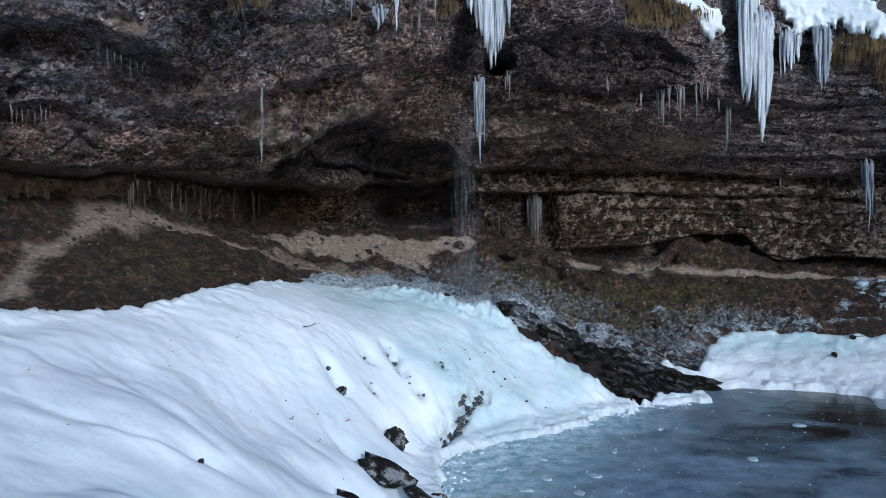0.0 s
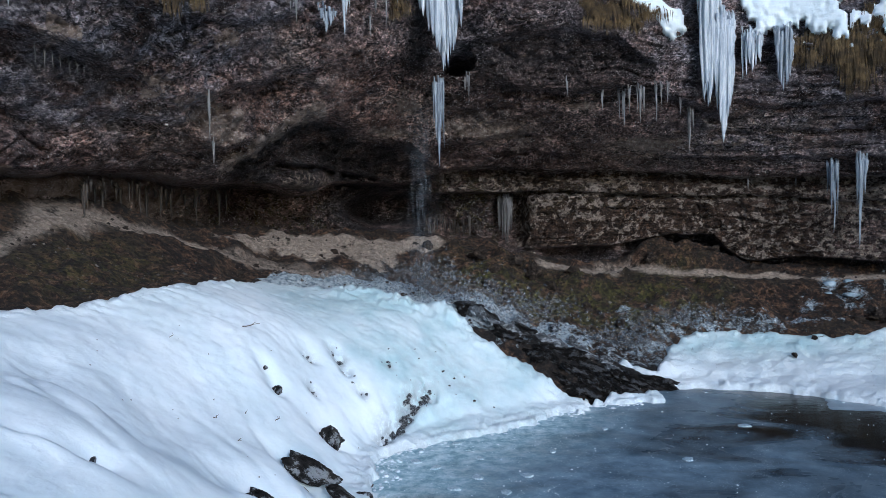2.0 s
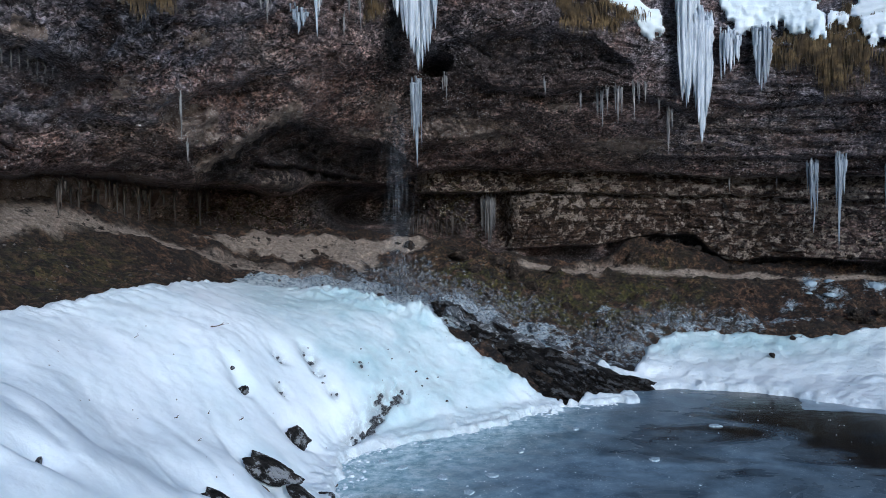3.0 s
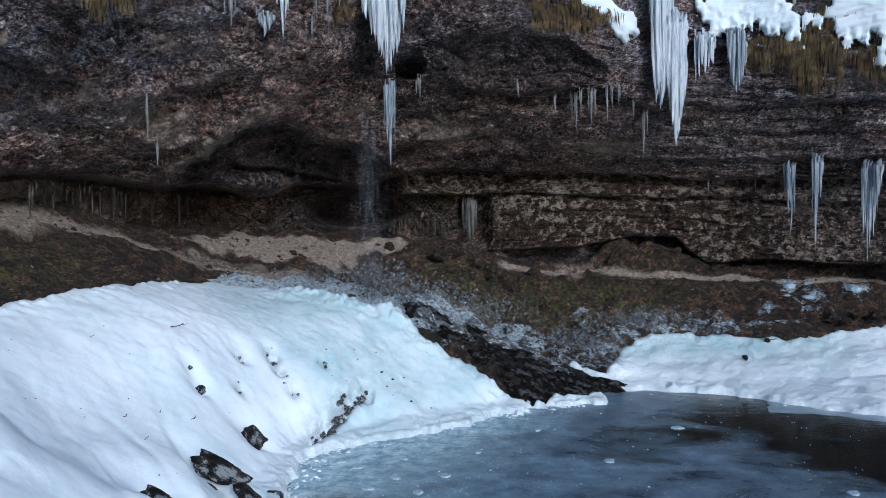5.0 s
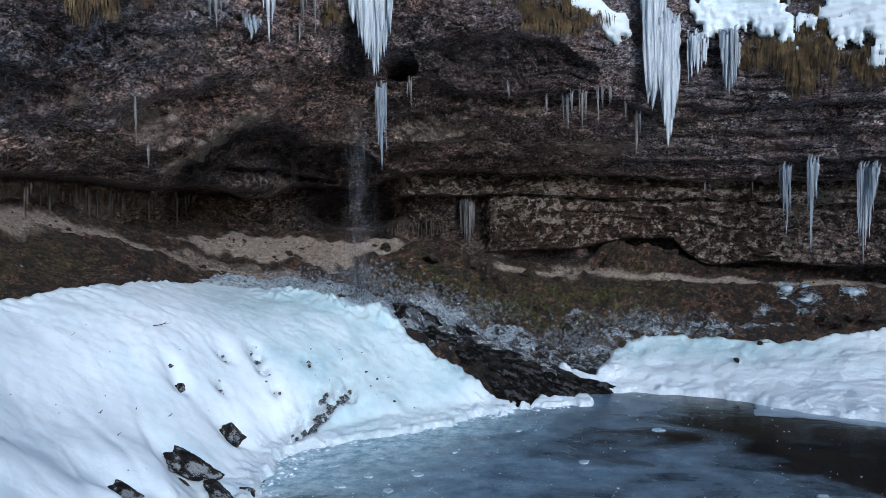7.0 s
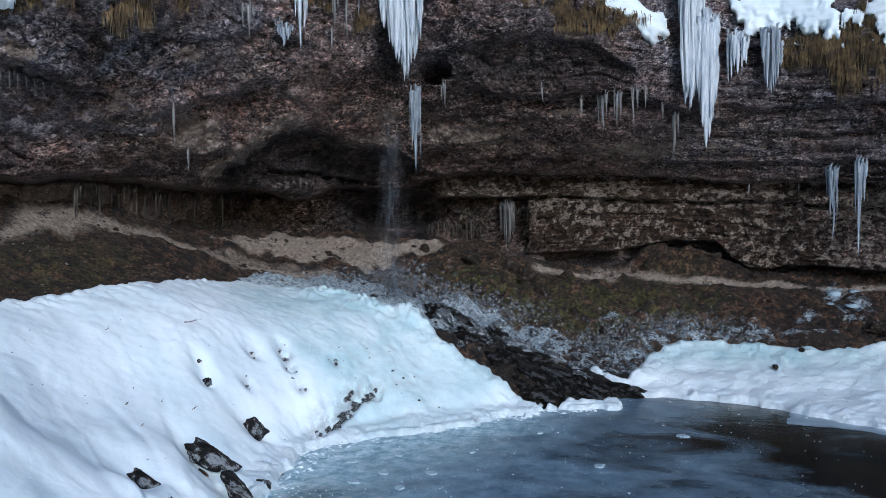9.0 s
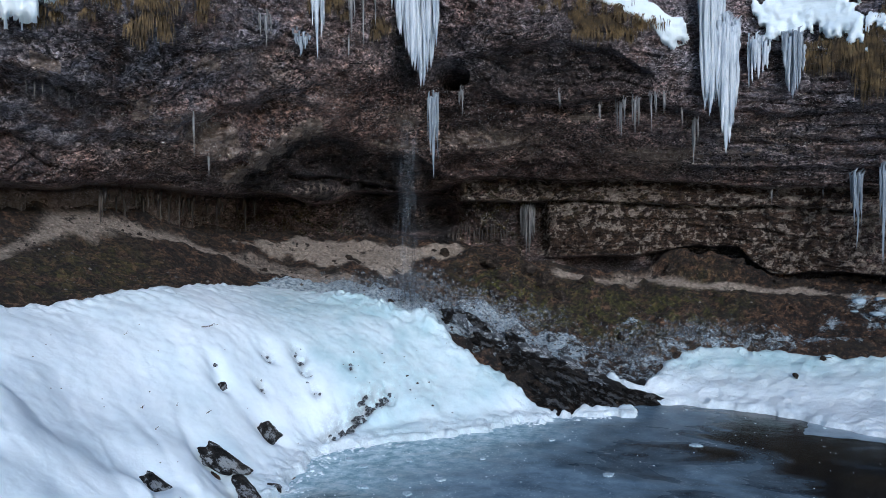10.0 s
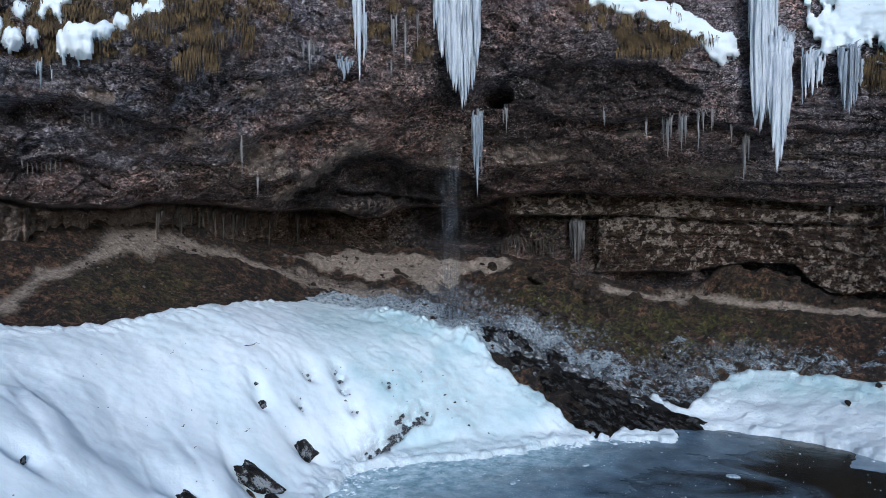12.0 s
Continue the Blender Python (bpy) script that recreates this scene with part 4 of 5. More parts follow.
    pale = pale + below * (1.1 * smooth(-46.5, -46.8, t) + 0.75 * smooth(-42, -45.5, t) + 0.75 * smooth(-27, -31, t)) + 0.9 * bump(rib, 0, 0.22) + spot(t, h, -11, 11.5, 2.4, 0.4, 0.7) + spot(t, h, -1, 10.1, 3, 0.5, 0.5) + spot(t, h, 16, 9.7, 5, 0.6, 0.5) + spot(t, h, -33, 11.0, 3, 0.7, 0.55) + spot(t, h, -27.5, 12.6, 3, 0.7, 0.6)
    give(me, pale=np.clip(pale, 0, 1), beds=np.clip(beds, 0, 1), grey=grey, rust=rust, tan=tan, lichen=np.clip(lichen, 0, 1), moss=np.clip(moss, 0, 1), wet_and_shade=wet_and_shade)
    tagged(new("cliff", me), "dark overhanging conglomerate cliff with rusty and wet bands, shade painted in its hollows", "cliff", kind="structure")
    return r.reshape(len(CLIFF_T), len(CLIFF_Z))


def read_grid(us, vs, values, u, v):
    """The values of a grid between its nodes."""
    i, j = (np.clip(np.searchsorted(s, q) - 1, 0, len(s) - 2) for s, q in ((us, u), (vs, v)))
    a, b = (u - us[i]) / (us[i + 1] - us[i]), (v - vs[j]) / (vs[j + 1] - vs[j])
    return (values[i, j] * (1 - a) + values[i + 1, j] * a) * (1 - b) + (values[i, j + 1] * (1 - a) + values[i + 1, j + 1] * a) * b


def rock_face(th, z):
    return read_grid(CLIFF_T, CLIFF_Z, CLIFF_R, np.asarray(th, float), np.asarray(z, float))


def cliff_at(th, z, out=0.2):
    return Vector(place(float(th), float(rock_face(th, z)) - out, float(z)))


GROUND_FX, GROUND_FY, GROUND_Z = build_ground()
build_snow("snow_bank", bank_cover, (-17, 8), (9, 30.5), 0.075, "deep white snow bank with blue spray ice, sloping to the pool")
build_snow("snow_apron", apron_cover, (6, 23), (28, 36), 0.1, "crusted white snow apron along the pool edge")
build_water()
CLIFF_R = build_cliff()


# ---- ice on the cliff ----
def icicle_mesh(bm, top, length, radius, rng, sides=9, rings=14, taper=0.8, back=(0, 0), root=0.5):
    """A tapering, knobbly icicle that hangs from top, with a rounded root."""
    loops, turn = [], rng.uniform(0, 6)
    squash = rng.uniform(0.65, 1.0)
    knots = [rng.uniform(0.7, 1.25) for _ in range(rings + 1)]
    ridge = [rng.uniform(0.7, 1.3) for _ in range(sides)]
    sway = [rng.gauss(0, 0.12 * radius) for _ in range(2)]
    for k in range(rings + 1):
        t = k / rings
        size = radius * min(1.0, 0.35 + 6 * t) * ((1 - t) ** taper * 0.98 + 0.02) * (knots[k] if 0 < k < rings else 1)
        loop = []
        set_back = root if k == 0 else 0.0
        for s in range(sides):
            a = turn + 2 * math.pi * s / sides + 0.6 * t
            loop.append(bm.verts.new((top[0] + set_back * back[0] + sway[0] * math.sin(7 * t) + size * ridge[s] * math.cos(a), top[1] + set_back * back[1] + sway[1] * math.sin(9 * t) + size * ridge[s] * squash * math.sin(a), top[2] + 0.12 * set_back - length * t)))
        loops.append(loop)
    for a, b in zip(loops, loops[1:]):
        for s in range(sides):
            bm.faces.new((a[s], a[(s + 1) % sides], b[(s + 1) % sides], b[s]))
    bm.faces.new(loops[0][::-1])
    bm.faces.new(loops[-1])


def hang_at(th, top, foot, out):
    """A place to hang ice from at the height top, clear of the rock below it."""
    z = np.linspace(top, foot, 8)
    a = np.full(8, float(th))
    r = rock_face(a, z)
    return Vector(place(float(th), max(float(r.min()), float(r[0]) - 1.6) - out, float(top)))


def ice_group(name, label, rods, material, category="icicles", group="", strands=3, taper=0.8):
    """rods: rows of angle, top height, foot height, radius, stand-off. Each rod is a main icicle with thinner ones grown onto it."""
    rng = random.Random(len(rods) * 31 + int(rods[0][0] * 10))
    base = cliff_at(rods[0][0], rods[0][1], rods[0][4])
    root = tagged(new(name), label, category, group)
    root.location = base
    for th, top, foot, radius, out in rods:
        at = hang_at(th, top, foot, out) - base
        back = (math.sin(math.radians(th)), math.cos(math.radians(th)))
        bm = bmesh.new()
        icicle_mesh(bm, at, top - foot, radius * 0.8, rng, taper=taper, back=back, root=out + 0.5)
        main = part("icicle", bm, material, root)
        for _ in range(strands):
            a, far = rng.uniform(0, 6.28), radius * rng.uniform(0.5, 1.1)
            bm = bmesh.new()
            icicle_mesh(bm, at + Vector((far * math.cos(a), 0.6 * far * math.sin(a), rng.uniform(-0.05, 0.25))), (top - foot) * rng.uniform(0.35, 0.9), radius * rng.uniform(0.25, 0.5), rng, 6, 9, taper, back, out + 0.5)
            part("strand", bm, material, main)
    return root


def curtain(seed, lo, hi, top, feet, radius, count, out):
    """Rods of an ice curtain between two angles; feet(t) gives the lowest height across it."""
    rng = random.Random(seed)
    rods = []
    for n in range(count):
        t = (n + rng.uniform(0.1, 0.9)) / count
        foot = feet(t) + rng.random() ** 2 * 1.1
        rods.append((lo + (hi - lo) * t, top + rng.uniform(-0.3, 0.3), min(foot, top - 0.5), radius * rng.uniform(0.6, 1.25), out + rng.uniform(-0.15, 0.3)))
    return rods


def fringe(seed, lo, hi, count):
    """Uneven drips that hang from the underside of the overhang."""
    rng = random.Random(seed)
    rods = []
    for _ in range(count):
        th = rng.uniform(lo, hi)
        top = float(curve(LIP_AT, LIP_HEIGHT, np.array([th]))[0]) - rng.uniform(0.25, 0.6)
        rods.append((th, top, top - 0.25 - 1.4 * rng.random() ** 2, rng.uniform(0.04, 0.15), rng.uniform(0.1, 1.2)))
    return rods


ice_group("ice_curtain", "long pale blue ice curtain hanging from the cliff top", curtain(1, -11.1, -7.2, 18.3, lambda t: 11.95 + 4.2 * abs(t - 0.6), 0.24, 46, 0.25), ICE, "ice curtain", strands=2, taper=0.5)
ice_group("icicle_spear", "single long pale icicle under the overhang", [(-8.7, 12.45, 8.85, 0.2, 0.2), (-8.95, 12.4, 9.9, 0.13, 0.2), (-8.45, 12.45, 10.4, 0.12, 0.25)], HAZE_ICE, "icicle")
ice_group("ice_curtain", "massive white ice column hanging beside the snow ledge", curtain(2, 13.05, 14.35, 18.3, lambda t: 10.85 + 3.0 * abs(t - 0.4), 0.2, 30, 0.35), ICE, "ice curtain", strands=3, taper=0.5)
ice_group("ice_curtain", "lumpy ice column growing from the snow ledge", curtain(3, 14.15, 15.45, 15.0, lambda t: 9.55 + 4.4 * abs(t - 0.5), 0.19, 30, 0.5), ICE, "ice curtain", strands=3, taper=0.5)
ice_group("ice_curtain", "short ice fringe hanging under the snow ledge", curtain(4, 16.2, 17.6, 14.2, lambda t: 12.3 + 0.6 * t, 0.12, 12, 0.35), ICE, "ice curtain", strands=2, taper=0.5)
ice_group("ice_curtain", "blue ice fringe hanging under the snow ledge", curtain(5, 18.7, 19.8, 14.3, lambda t: 11.7 + 1.5 * abs(t - 0.5), 0.14, 12, 0.4), HAZE_ICE, "ice curtain", strands=2, taper=0.5)
ice_group("icicles", "slim blue icicles on the dark rock face", [(-17.7, 17.0, 12.85, 0.18, 0.35), (-17.4, 15.5, 13.6, 0.12, 0.35), (-18.1, 16.0, 14.0, 0.12, 0.3)], ICE)
ice_group("icicles", "small frozen drip with thin icicles", [(-19.2, 13.7, 12.95, 0.16, 0.25), (-18.8, 13.7, 13.2, 0.14, 0.25), (-19.6, 13.75, 13.35, 0.12, 0.25), (-18.4, 13.7, 13.5, 0.1, 0.25)], HAZE_ICE)
ice_group("icicles", "thin icicles on the rock face", [(-22.0, 14.2, 13.0, 0.08, 0.25), (-22.5, 14.2, 13.3, 0.06, 0.25), (-21.6, 14.1, 13.5, 0.06, 0.2)], DRIP)
ice_group("icicles", "thin icicles on the rock face", [(-14.8, 15.4, 13.8, 0.11, 0.3), (-13.8, 15.4, 13.1, 0.05, 0.3), (-15.2, 13.9, 13.1, 0.05, 0.25), (-12.8, 15.6, 14.3, 0.06, 0.3)], DRIP)
ice_group("icicles", "row of slim icicles under a rock ledge",
          [(5.2, 11.9, 11.1, 0.07, 0.5), (6.6, 12.0, 10.7, 0.06, 0.5), (6.95, 12.0, 10.4, 0.1, 0.5), (7.35, 12.0, 10.9, 0.07, 0.5), (8.2, 12.0, 10.5, 0.12, 0.5), (8.5, 12.0, 10.8, 0.08, 0.5),
           (9.5, 12.1, 10.5, 0.07, 0.5), (9.9, 12.1, 11.2, 0.06, 0.5), (10.4, 12.2, 11.3, 0.07, 0.5), (2.2, 12.3, 11.6, 0.06, 0.5), (11.5, 11.6, 10.9, 0.06, 0.5)], DRIP)
ice_group("icicles", "thin icicle hanging free from the rock", [(12.2, 11.3, 9.3, 0.1, 0.6), (12.5, 11.2, 10.2, 0.06, 0.6)], DRIP)
ice_group("icicles", "thin icicles beside the dark hole", [(-6.1, 12.6, 11.4, 0.07, 0.3), (-6.4, 12.5, 11.9, 0.05, 0.3)], DRIP)
ice_group("icicles", "thin icicle on the reddish bulge", [(-28.7, 10.9, 9.3, 0.06, 0.3), (-27.8, 9.6, 8.8, 0.05, 0.3)], DRIP)
ice_group("icicles", "short white icicles on the dark rock wall", [(-44.8, 12.85, 11.95, 0.08, 0.3), (-45.1, 12.8, 12.4, 0.05, 0.3), (-43.9, 12.6, 12.2, 0.04, 0.25)], HAZE_ICE)
ice_group("icicles", "row of tiny icicles under a rock ledge", [(-46.6 + 0.35 * k, 9.98, 9.72 - 0.08 * (k * 3 % 4), 0.035, 0.25) for k in range(9)], GREY_ICE, strands=1)
ice_group("icicles", "small grey icicles under a dark hollow", [(-41.6 + 0.6 * k, 11.6 - 0.05 * k, 11.15 - 0.12 * (k * 5 % 3), 0.035, 0.25) for k in range(7)], GREY_ICE, strands=1)
ice_group("icicles", "thin icicle on the lichened rock band", [(16.8, 8.35, 7.6, 0.05, 0.3), (17.1, 8.3, 8.0, 0.035, 0.3), (20.2, 8.3, 7.8, 0.04, 0.3)], GREY_ICE, strands=1)
ice_group("icicle_spear", "pale icicle reaching towards the trail", [(22.8, 8.9, 5.75, 0.17, 0.9), (22.6, 8.9, 6.6, 0.12, 0.9), (22.35, 8.85, 7.6, 0.1, 0.8), (23.0, 8.9, 7.2, 0.1, 0.9)], HAZE_ICE, "icicle")
ice_group("icicle_spear", "pale icicle reaching towards the trail", [(24.5, 9.2, 5.0, 0.18, 0.9), (24.8, 9.1, 7.4, 0.12, 0.9), (24.25, 9.1, 7.9, 0.08, 0.8)], HAZE_ICE, "icicle")
ice_group("icicle_spear", "broad pale ice fringe above the trail", curtain(6, 27.4, 28.6, 8.6, lambda t: 4.3 + 5.0 * abs(t - 0.4), 0.13, 10, 0.9), HAZE_ICE, "icicle")
ice_group("icicles", "grey ice column in the rock recess", curtain(7, -2.8, -1.6, 7.5, lambda t: 4.9 + 2.4 * abs(t - 0.5), 0.07, 18, 0.4), GREY_ICE, "icicles")
ice_group("icicles", "dim fringe of small icicles in the recess", curtain(8, -9.0, -4.0, 6.5, lambda t: 5.6, 0.05, 30, 0.3), MUD_ICE, strands=1)
ice_group("icicles", "dim fringe of dripstone icicles under the bulge", fringe(9, -37.0, -25.0, 38), MUD_ICE, strands=1)


# ---- snow and grass on the cliff ----
def cliff_snow(outline, label, thick=0.3, step=0.07, ragged=0.28, lean=0.1, ice_and_shade=0.0):
    """A snow patch that clings to a ledge; the outline is in degrees round the bowl and metres of height."""
    poly = np.asarray(outline, float)
    lo, hi = poly.min(0) - 0.6, poly.max(0) + 0.6
    ft, fz = np.arange(lo[0], hi[0], step * 2), np.arange(lo[1], hi[1], step)
    t, z = (a.ravel() for a in np.meshgrid(ft, fz, indexing="ij"))
    d = edge_distance(poly * (0.5, 1.0), t * 0.5, z) + lean + ragged * fbm(t * 1.3, z * 1.1, 0, int(abs(lo[0] * 7)) + 5, 4, 0.52)
    r = cliff_shape(t, z)
    r = r + 0.25 * cliff_relief(t, r, z) - 0.25
    r = r - 0.12 * smooth(-0.05, 0.05, d) - thick * smooth(-0.05, 0.6, d) - 0.04 * fbm(t * 0.6, z * 1.3, 0, 91, 2) + 0.35 * smooth(0.0, -0.12, d)
    verts, faces = compact(place(t, r, z), sheet_faces(len(ft), len(fz), d > -0.14))
    me = mesh_from("snow_patch", verts, faces, SNOW)
    # the ice tint serves here to put shade into the snow's colour
    give(me, ice=np.full(len(verts), ice_and_shade), crust=np.full(len(verts), 0.3 + ice_and_shade))
    tagged(new("snow_patch", me), label, "snow")


cliff_snow([(5.0, 15.9), (7.0, 15.55), (8.6, 15.3), (9.6, 14.75), (10.9, 14.25), (11.6, 14.5), (11.3, 15.1), (10.2, 15.5), (8.2, 16.0), (6.0, 16.45), (4.0, 16.5), (2.0, 16.7), (1.6, 16.4)], "white snow strip lying on a grassy cliff ledge", ragged=0.14, lean=0.08, thick=0.2)
# this ledge is tinted darker and bluer in place of shade on it
cliff_snow([(16.9, 15.4), (17.4, 14.5), (18.6, 14.55), (20.4, 14.45), (22.2, 14.0), (23.1, 13.75), (23.6, 14.4), (23.3, 15.3), (24.0, 17.5), (16.0, 17.5)], "thick white snow ledge above the ice columns", ragged=0.45, lean=-0.06, thick=0.18, ice_and_shade=0.2)
cliff_snow([(24.3, 14.5), (25.4, 14.0), (26.7, 13.2), (28.0, 13.2), (29.4, 12.7), (34, 12.6), (36, 17.5), (24.8, 17.5)], "patchy snow over grass on the cliff shoulder", ragged=0.85, lean=-0.05, thick=0.12)
cliff_snow([(-43.2, 13.2), (-42.3, 12.95), (-40.7, 13.05), (-40.2, 13.45), (-38.4, 13.55), (-38.2, 13.95), (-40.3, 13.9), (-42.8, 13.85), (-43.4, 13.55)], "white snow cushion on the cliff edge", 0.25, ragged=0.18, lean=0.04)
cliff_snow([(-44.6, 14.15), (-43.2, 14.15), (-42.4, 14.7), (-42.6, 15.0), (-44.4, 15.0)], "white snow cushion on the cliff edge", 0.22, ragged=0.18, lean=0.02)
cliff_snow([(-44.6, 15.1), (-38.0, 15.05), (-37.6, 16.2), (-44.8, 16.2)], "white snow cushion on the cliff edge", 0.2, ragged=0.2, lean=0.02)
for at, height, wide, tall in ((-37.9, 14.05, 0.6, 0.26), (-36.6, 14.4, 0.35, 0.2), (-35.1, 14.6, 0.75, 0.17), (-47.0, 13.4, 0.6, 0.16), (-48.2, 13.75, 0.5, 0.22), (-45.2, 13.5, 0.4, 0.14), (-46.1, 14.25, 0.55, 0.14), (-49.6, 13.5, 0.6, 0.25), (-30.8, 15.45, 0.8, 0.2)):
    cliff_snow([(at - wide, height - 0.3 * tall), (at, height - tall), (at + wide, height - 0.2 * tall), (at + 0.6 * wide, height + 0.8 * tall), (at - 0.7 * wide, height + tall)], "small snow clump caught in hanging grass", 0.16, ragged=0.1, lean=0.05)


def build_grass():
    rng = random.Random(7)
    areas = (((19.5, 24.5), (13.3, 14.3), 26, 0.8), ((24, 31), (12.7, 13.8), 30, 0.8), ((22, 31), (13.4, 14.8), 36, 0.8), ((24.3, 31), (14.0, 16.5), 60, 0.6), ((22.8, 24.8), (12.2, 13.2), 9, 1.0), ((26, 30), (12.4, 13.0), 8, 0.8), ((3, 10.5), (14.5, 15.4), 34, 0.5), ((0, 9), (15.4, 16.4), 20, 0.5), ((-36, -27), (13.6, 15.6), 42, 0.42),
             ((-33, -30), (13.0, 13.6), 8, 0.7), ((-49, -36), (13.0, 15.0), 70, 0.34), ((-17, -12), (14.2, 16.0), 12, 0.4), ((-27, -18), (14.8, 16.6), 12, 0.4))
    verts, faces = [], []
    for (t0, t1), (z0, z1), count, size in areas:
        for _ in range(count):
            th, z = rng.uniform(t0, t1), rng.uniform(z0, z1)
            base = cliff_at(th, z, 0.02)
            out = (Vector((CENTRE[0], CENTRE[1], 0)) - Vector((base.x, base.y, 0))).normalized()
            side = Vector((-out.y, out.x, 0))
            wide = rng.uniform(0.07, 0.2)
            for _ in range(rng.randint(34, 50)):
                long = size * rng.uniform(0.45, 1.05)
                at = base + side * rng.gauss(0, wide) + Vector((0, 0, rng.gauss(0, 0.07)))
                push, drift, half = rng.uniform(0.08, 0.3), rng.uniform(-0.12, 0.12), rng.uniform(0.012, 0.026)
                n = len(verts)
                for s in (0.0, 0.3, 0.65, 1.0):
                    p = at + out * (push * (1 - (1 - s) ** 2)) + side * drift * s + Vector((0, 0, 0.12 * math.sin(s * 2.2) * size - long * s * s))
                    w = half * (1 - 0.8 * s)
                    verts += [p - side * w, p + side * w]
                faces += [(n, n + 1, n + 3, n + 2), (n + 2, n + 3, n + 5, n + 4), (n + 4, n + 5, n + 7, n + 6)]
    me = mesh_from("hanging_grass", verts, faces, GRASS)
    tagged(new("hanging_grass", me), "dry olive-brown grass hanging from cliff ledges", "grass", kind="stuff")


build_grass()


# ---- rocks ----
def ground_z(x, y):
    return float(read_grid(GROUND_FX, GROUND_FY, GROUND_Z, np.float64(x), np.float64(y)))


def top_z(x, y):
    return float(surface(np.array([float(x)]), np.array([float(y)]))[0][0])


def snow_z(x, y):
    x, y = np.array([float(x)]), np.array([float(y)])
    return float(snow_height(x, y, bank_cover(x, y))[0][0])


def rock_data(name, seed, material, level=4, rough=1.0):
    """A rough angular boulder of unit size."""
    bm = bmesh.new()
    bmesh.ops.create_icosphere(bm, subdivisions=level, radius=1.0)
    co = np.array([v.co[:] for v in bm.verts])
    rng = random.Random(seed)
    for _ in range(16):
        axis = Vector((rng.gauss(0, 1), rng.gauss(0, 1), rng.gauss(0, 1))).normalized()
        cut = rng.uniform(0.3, 0.75)
        over = np.maximum(co @ np.array(axis) - cut, 0)
        co -= over[:, None] * np.array(axis) * 0.9
    x, y, z = co.T
    f = 1 + rough * 0.34 * fbm(x * 1.7, y * 1.7, z * 3.2, seed, 5, 0.62) + rough * 0.12 * np.abs(fbm(x * 4, y * 4, z * 6, seed + 3, 4, 0.6))
    co *= f[:, None]
    for v, c in zip(bm.verts, co):
        v.co = c
    me = bpy.data.meshes.new(name)
    bm.to_mesh(me)
    bm.free()
    me.materials.append(material)
    return me


def rock(name, data, x, y, z, size, turn, label, group="", tilt=(0, 0)):
    ob = new(name, data)
    ob.matrix_world = pose(x, y, z, tilt[0], tilt[1], turn) @ Matrix.Diagonal((*size, 1))
    return tagged(ob, label, "rock", group)


streaked = [rock_data("rock", s, STREAKED, 5, 0.42) for s in (141, 142, 143, 144)]
dark = [rock_data("rock", s, BOULDER) for s in (101, 102, 103)]
black = [rock_data("rock", s, WET_ROCK) for s in (111, 112, 113, 114)]
rimed = [rock_data("rock", s, FROST_ROCK) for s in (121, 122, 123)]
pebbly = [rock_data("rock", s, BOULDER, 2) for s in (131, 132, 133, 134)]

# boulders that show through the snow
for n, (x, y, z, size, turn, tilt) in enumerate((
        (-2.5, 17.8, 0.92, (1.0, 0.44, 0.5), 4, (0, 26)), (-1.6, 17.3, 0.45, (0.75, 0.34, 0.36), -14, (0, 26)), (-1.05, 16.9, 0.12, (0.4, 0.26, 0.2), -30, (0, 15)), (-2.6, 20.5, 0.86, (0.52, 0.4, 0.42), 10, (0, 24)), (-2.95, 15.5, 1.08, (0.5, 0.3, 0.36), 6, (0, 24)),
        (-2.2, 15.3, 0.7, (0.45, 0.3, 0.3), -10, (0, 22)), (-4.8, 12.4, 2.9, (0.08, 0.17, 0.22), 35, (0, 10)), (-4.0, 20.42, 2.2, (0.24, 0.1, 0.2), 20, (0, 40)), (-4.37, 20.7, 2.8, (0.09, 0.06, 0.1), 0, (0, 0)),
        (-1.3, 18.2, 0.15, (0.28, 0.2, 0.22), 30, (0, 0)))):
    rock("boulder", streaked[n % 4], x, y, z + 0.03, tuple(1.18 * v for v in size), turn, "dark grey streaked boulder showing through the snow bank", "boulders in the snow", tilt)
for n, (x, y, s) in enumerate(((0.19, 25.77, 0.07), (0.57, 25.79, 0.08), (0.42, 25.4, 0.05), (1.26, 25.27, 0.06), (-1.45, 24.6, 0.05), (-0.77, 25.9, 0.05), (-0.61, 25.65, 0.05), (-1.57, 25.16, 0.04), (-0.1, 26.4, 0.04), (0.9, 26.1, 0.05), (1.9, 25.5, 0.04), (-5.5, 19.5, 0.025), (-4.9, 18.2, 0.025))):
    rock("stone", pebbly[n % 4], x, y, snow_z(x, y) + 0.2 * s, (1.3 * s, s, 0.8 * s), 40 * n, "small dark stone lying on the ice", "stones on the ice")
for n, (x, y, z, s) in enumerate(((0.85, 30.0, 3.12, 0.7), (1.5, 29.8, 2.6, 0.55), (0.7, 29.6, 3.0, 0.3))):
    rock("outcrop_rock", black[n % 4], x, y, z, (s * 1.1, s * 0.8, s * 0.75), 30 * n, "black wet rock behind the ice crest", "wet outcrop rocks", (10, 20))
crack = random.Random(41)
for n in range(90):
    k = crack.randrange(len(CRACK) - 1)
    t = crack.random()
    x = CRACK[k][0] * (1 - t) + CRACK[k + 1][0] * t + crack.gauss(0, 0.07)
    y = CRACK[k][1] * (1 - t) + CRACK[k + 1][1] * t + crack.gauss(0, 0.05)
    s = crack.uniform(0.05, 0.12) + 0.1 * crack.random() ** 4
    rock("crack_rock", rimed[n % 3], x, y, snow_z(x, y) - 0.1 * s, (s, 1.4 * s, 0.7 * s), crack.uniform(0, 360), "frosted rock in a crack of the ice", "rocks in the ice crack", (crack.uniform(-20, 20), crack.uniform(0, 30)))

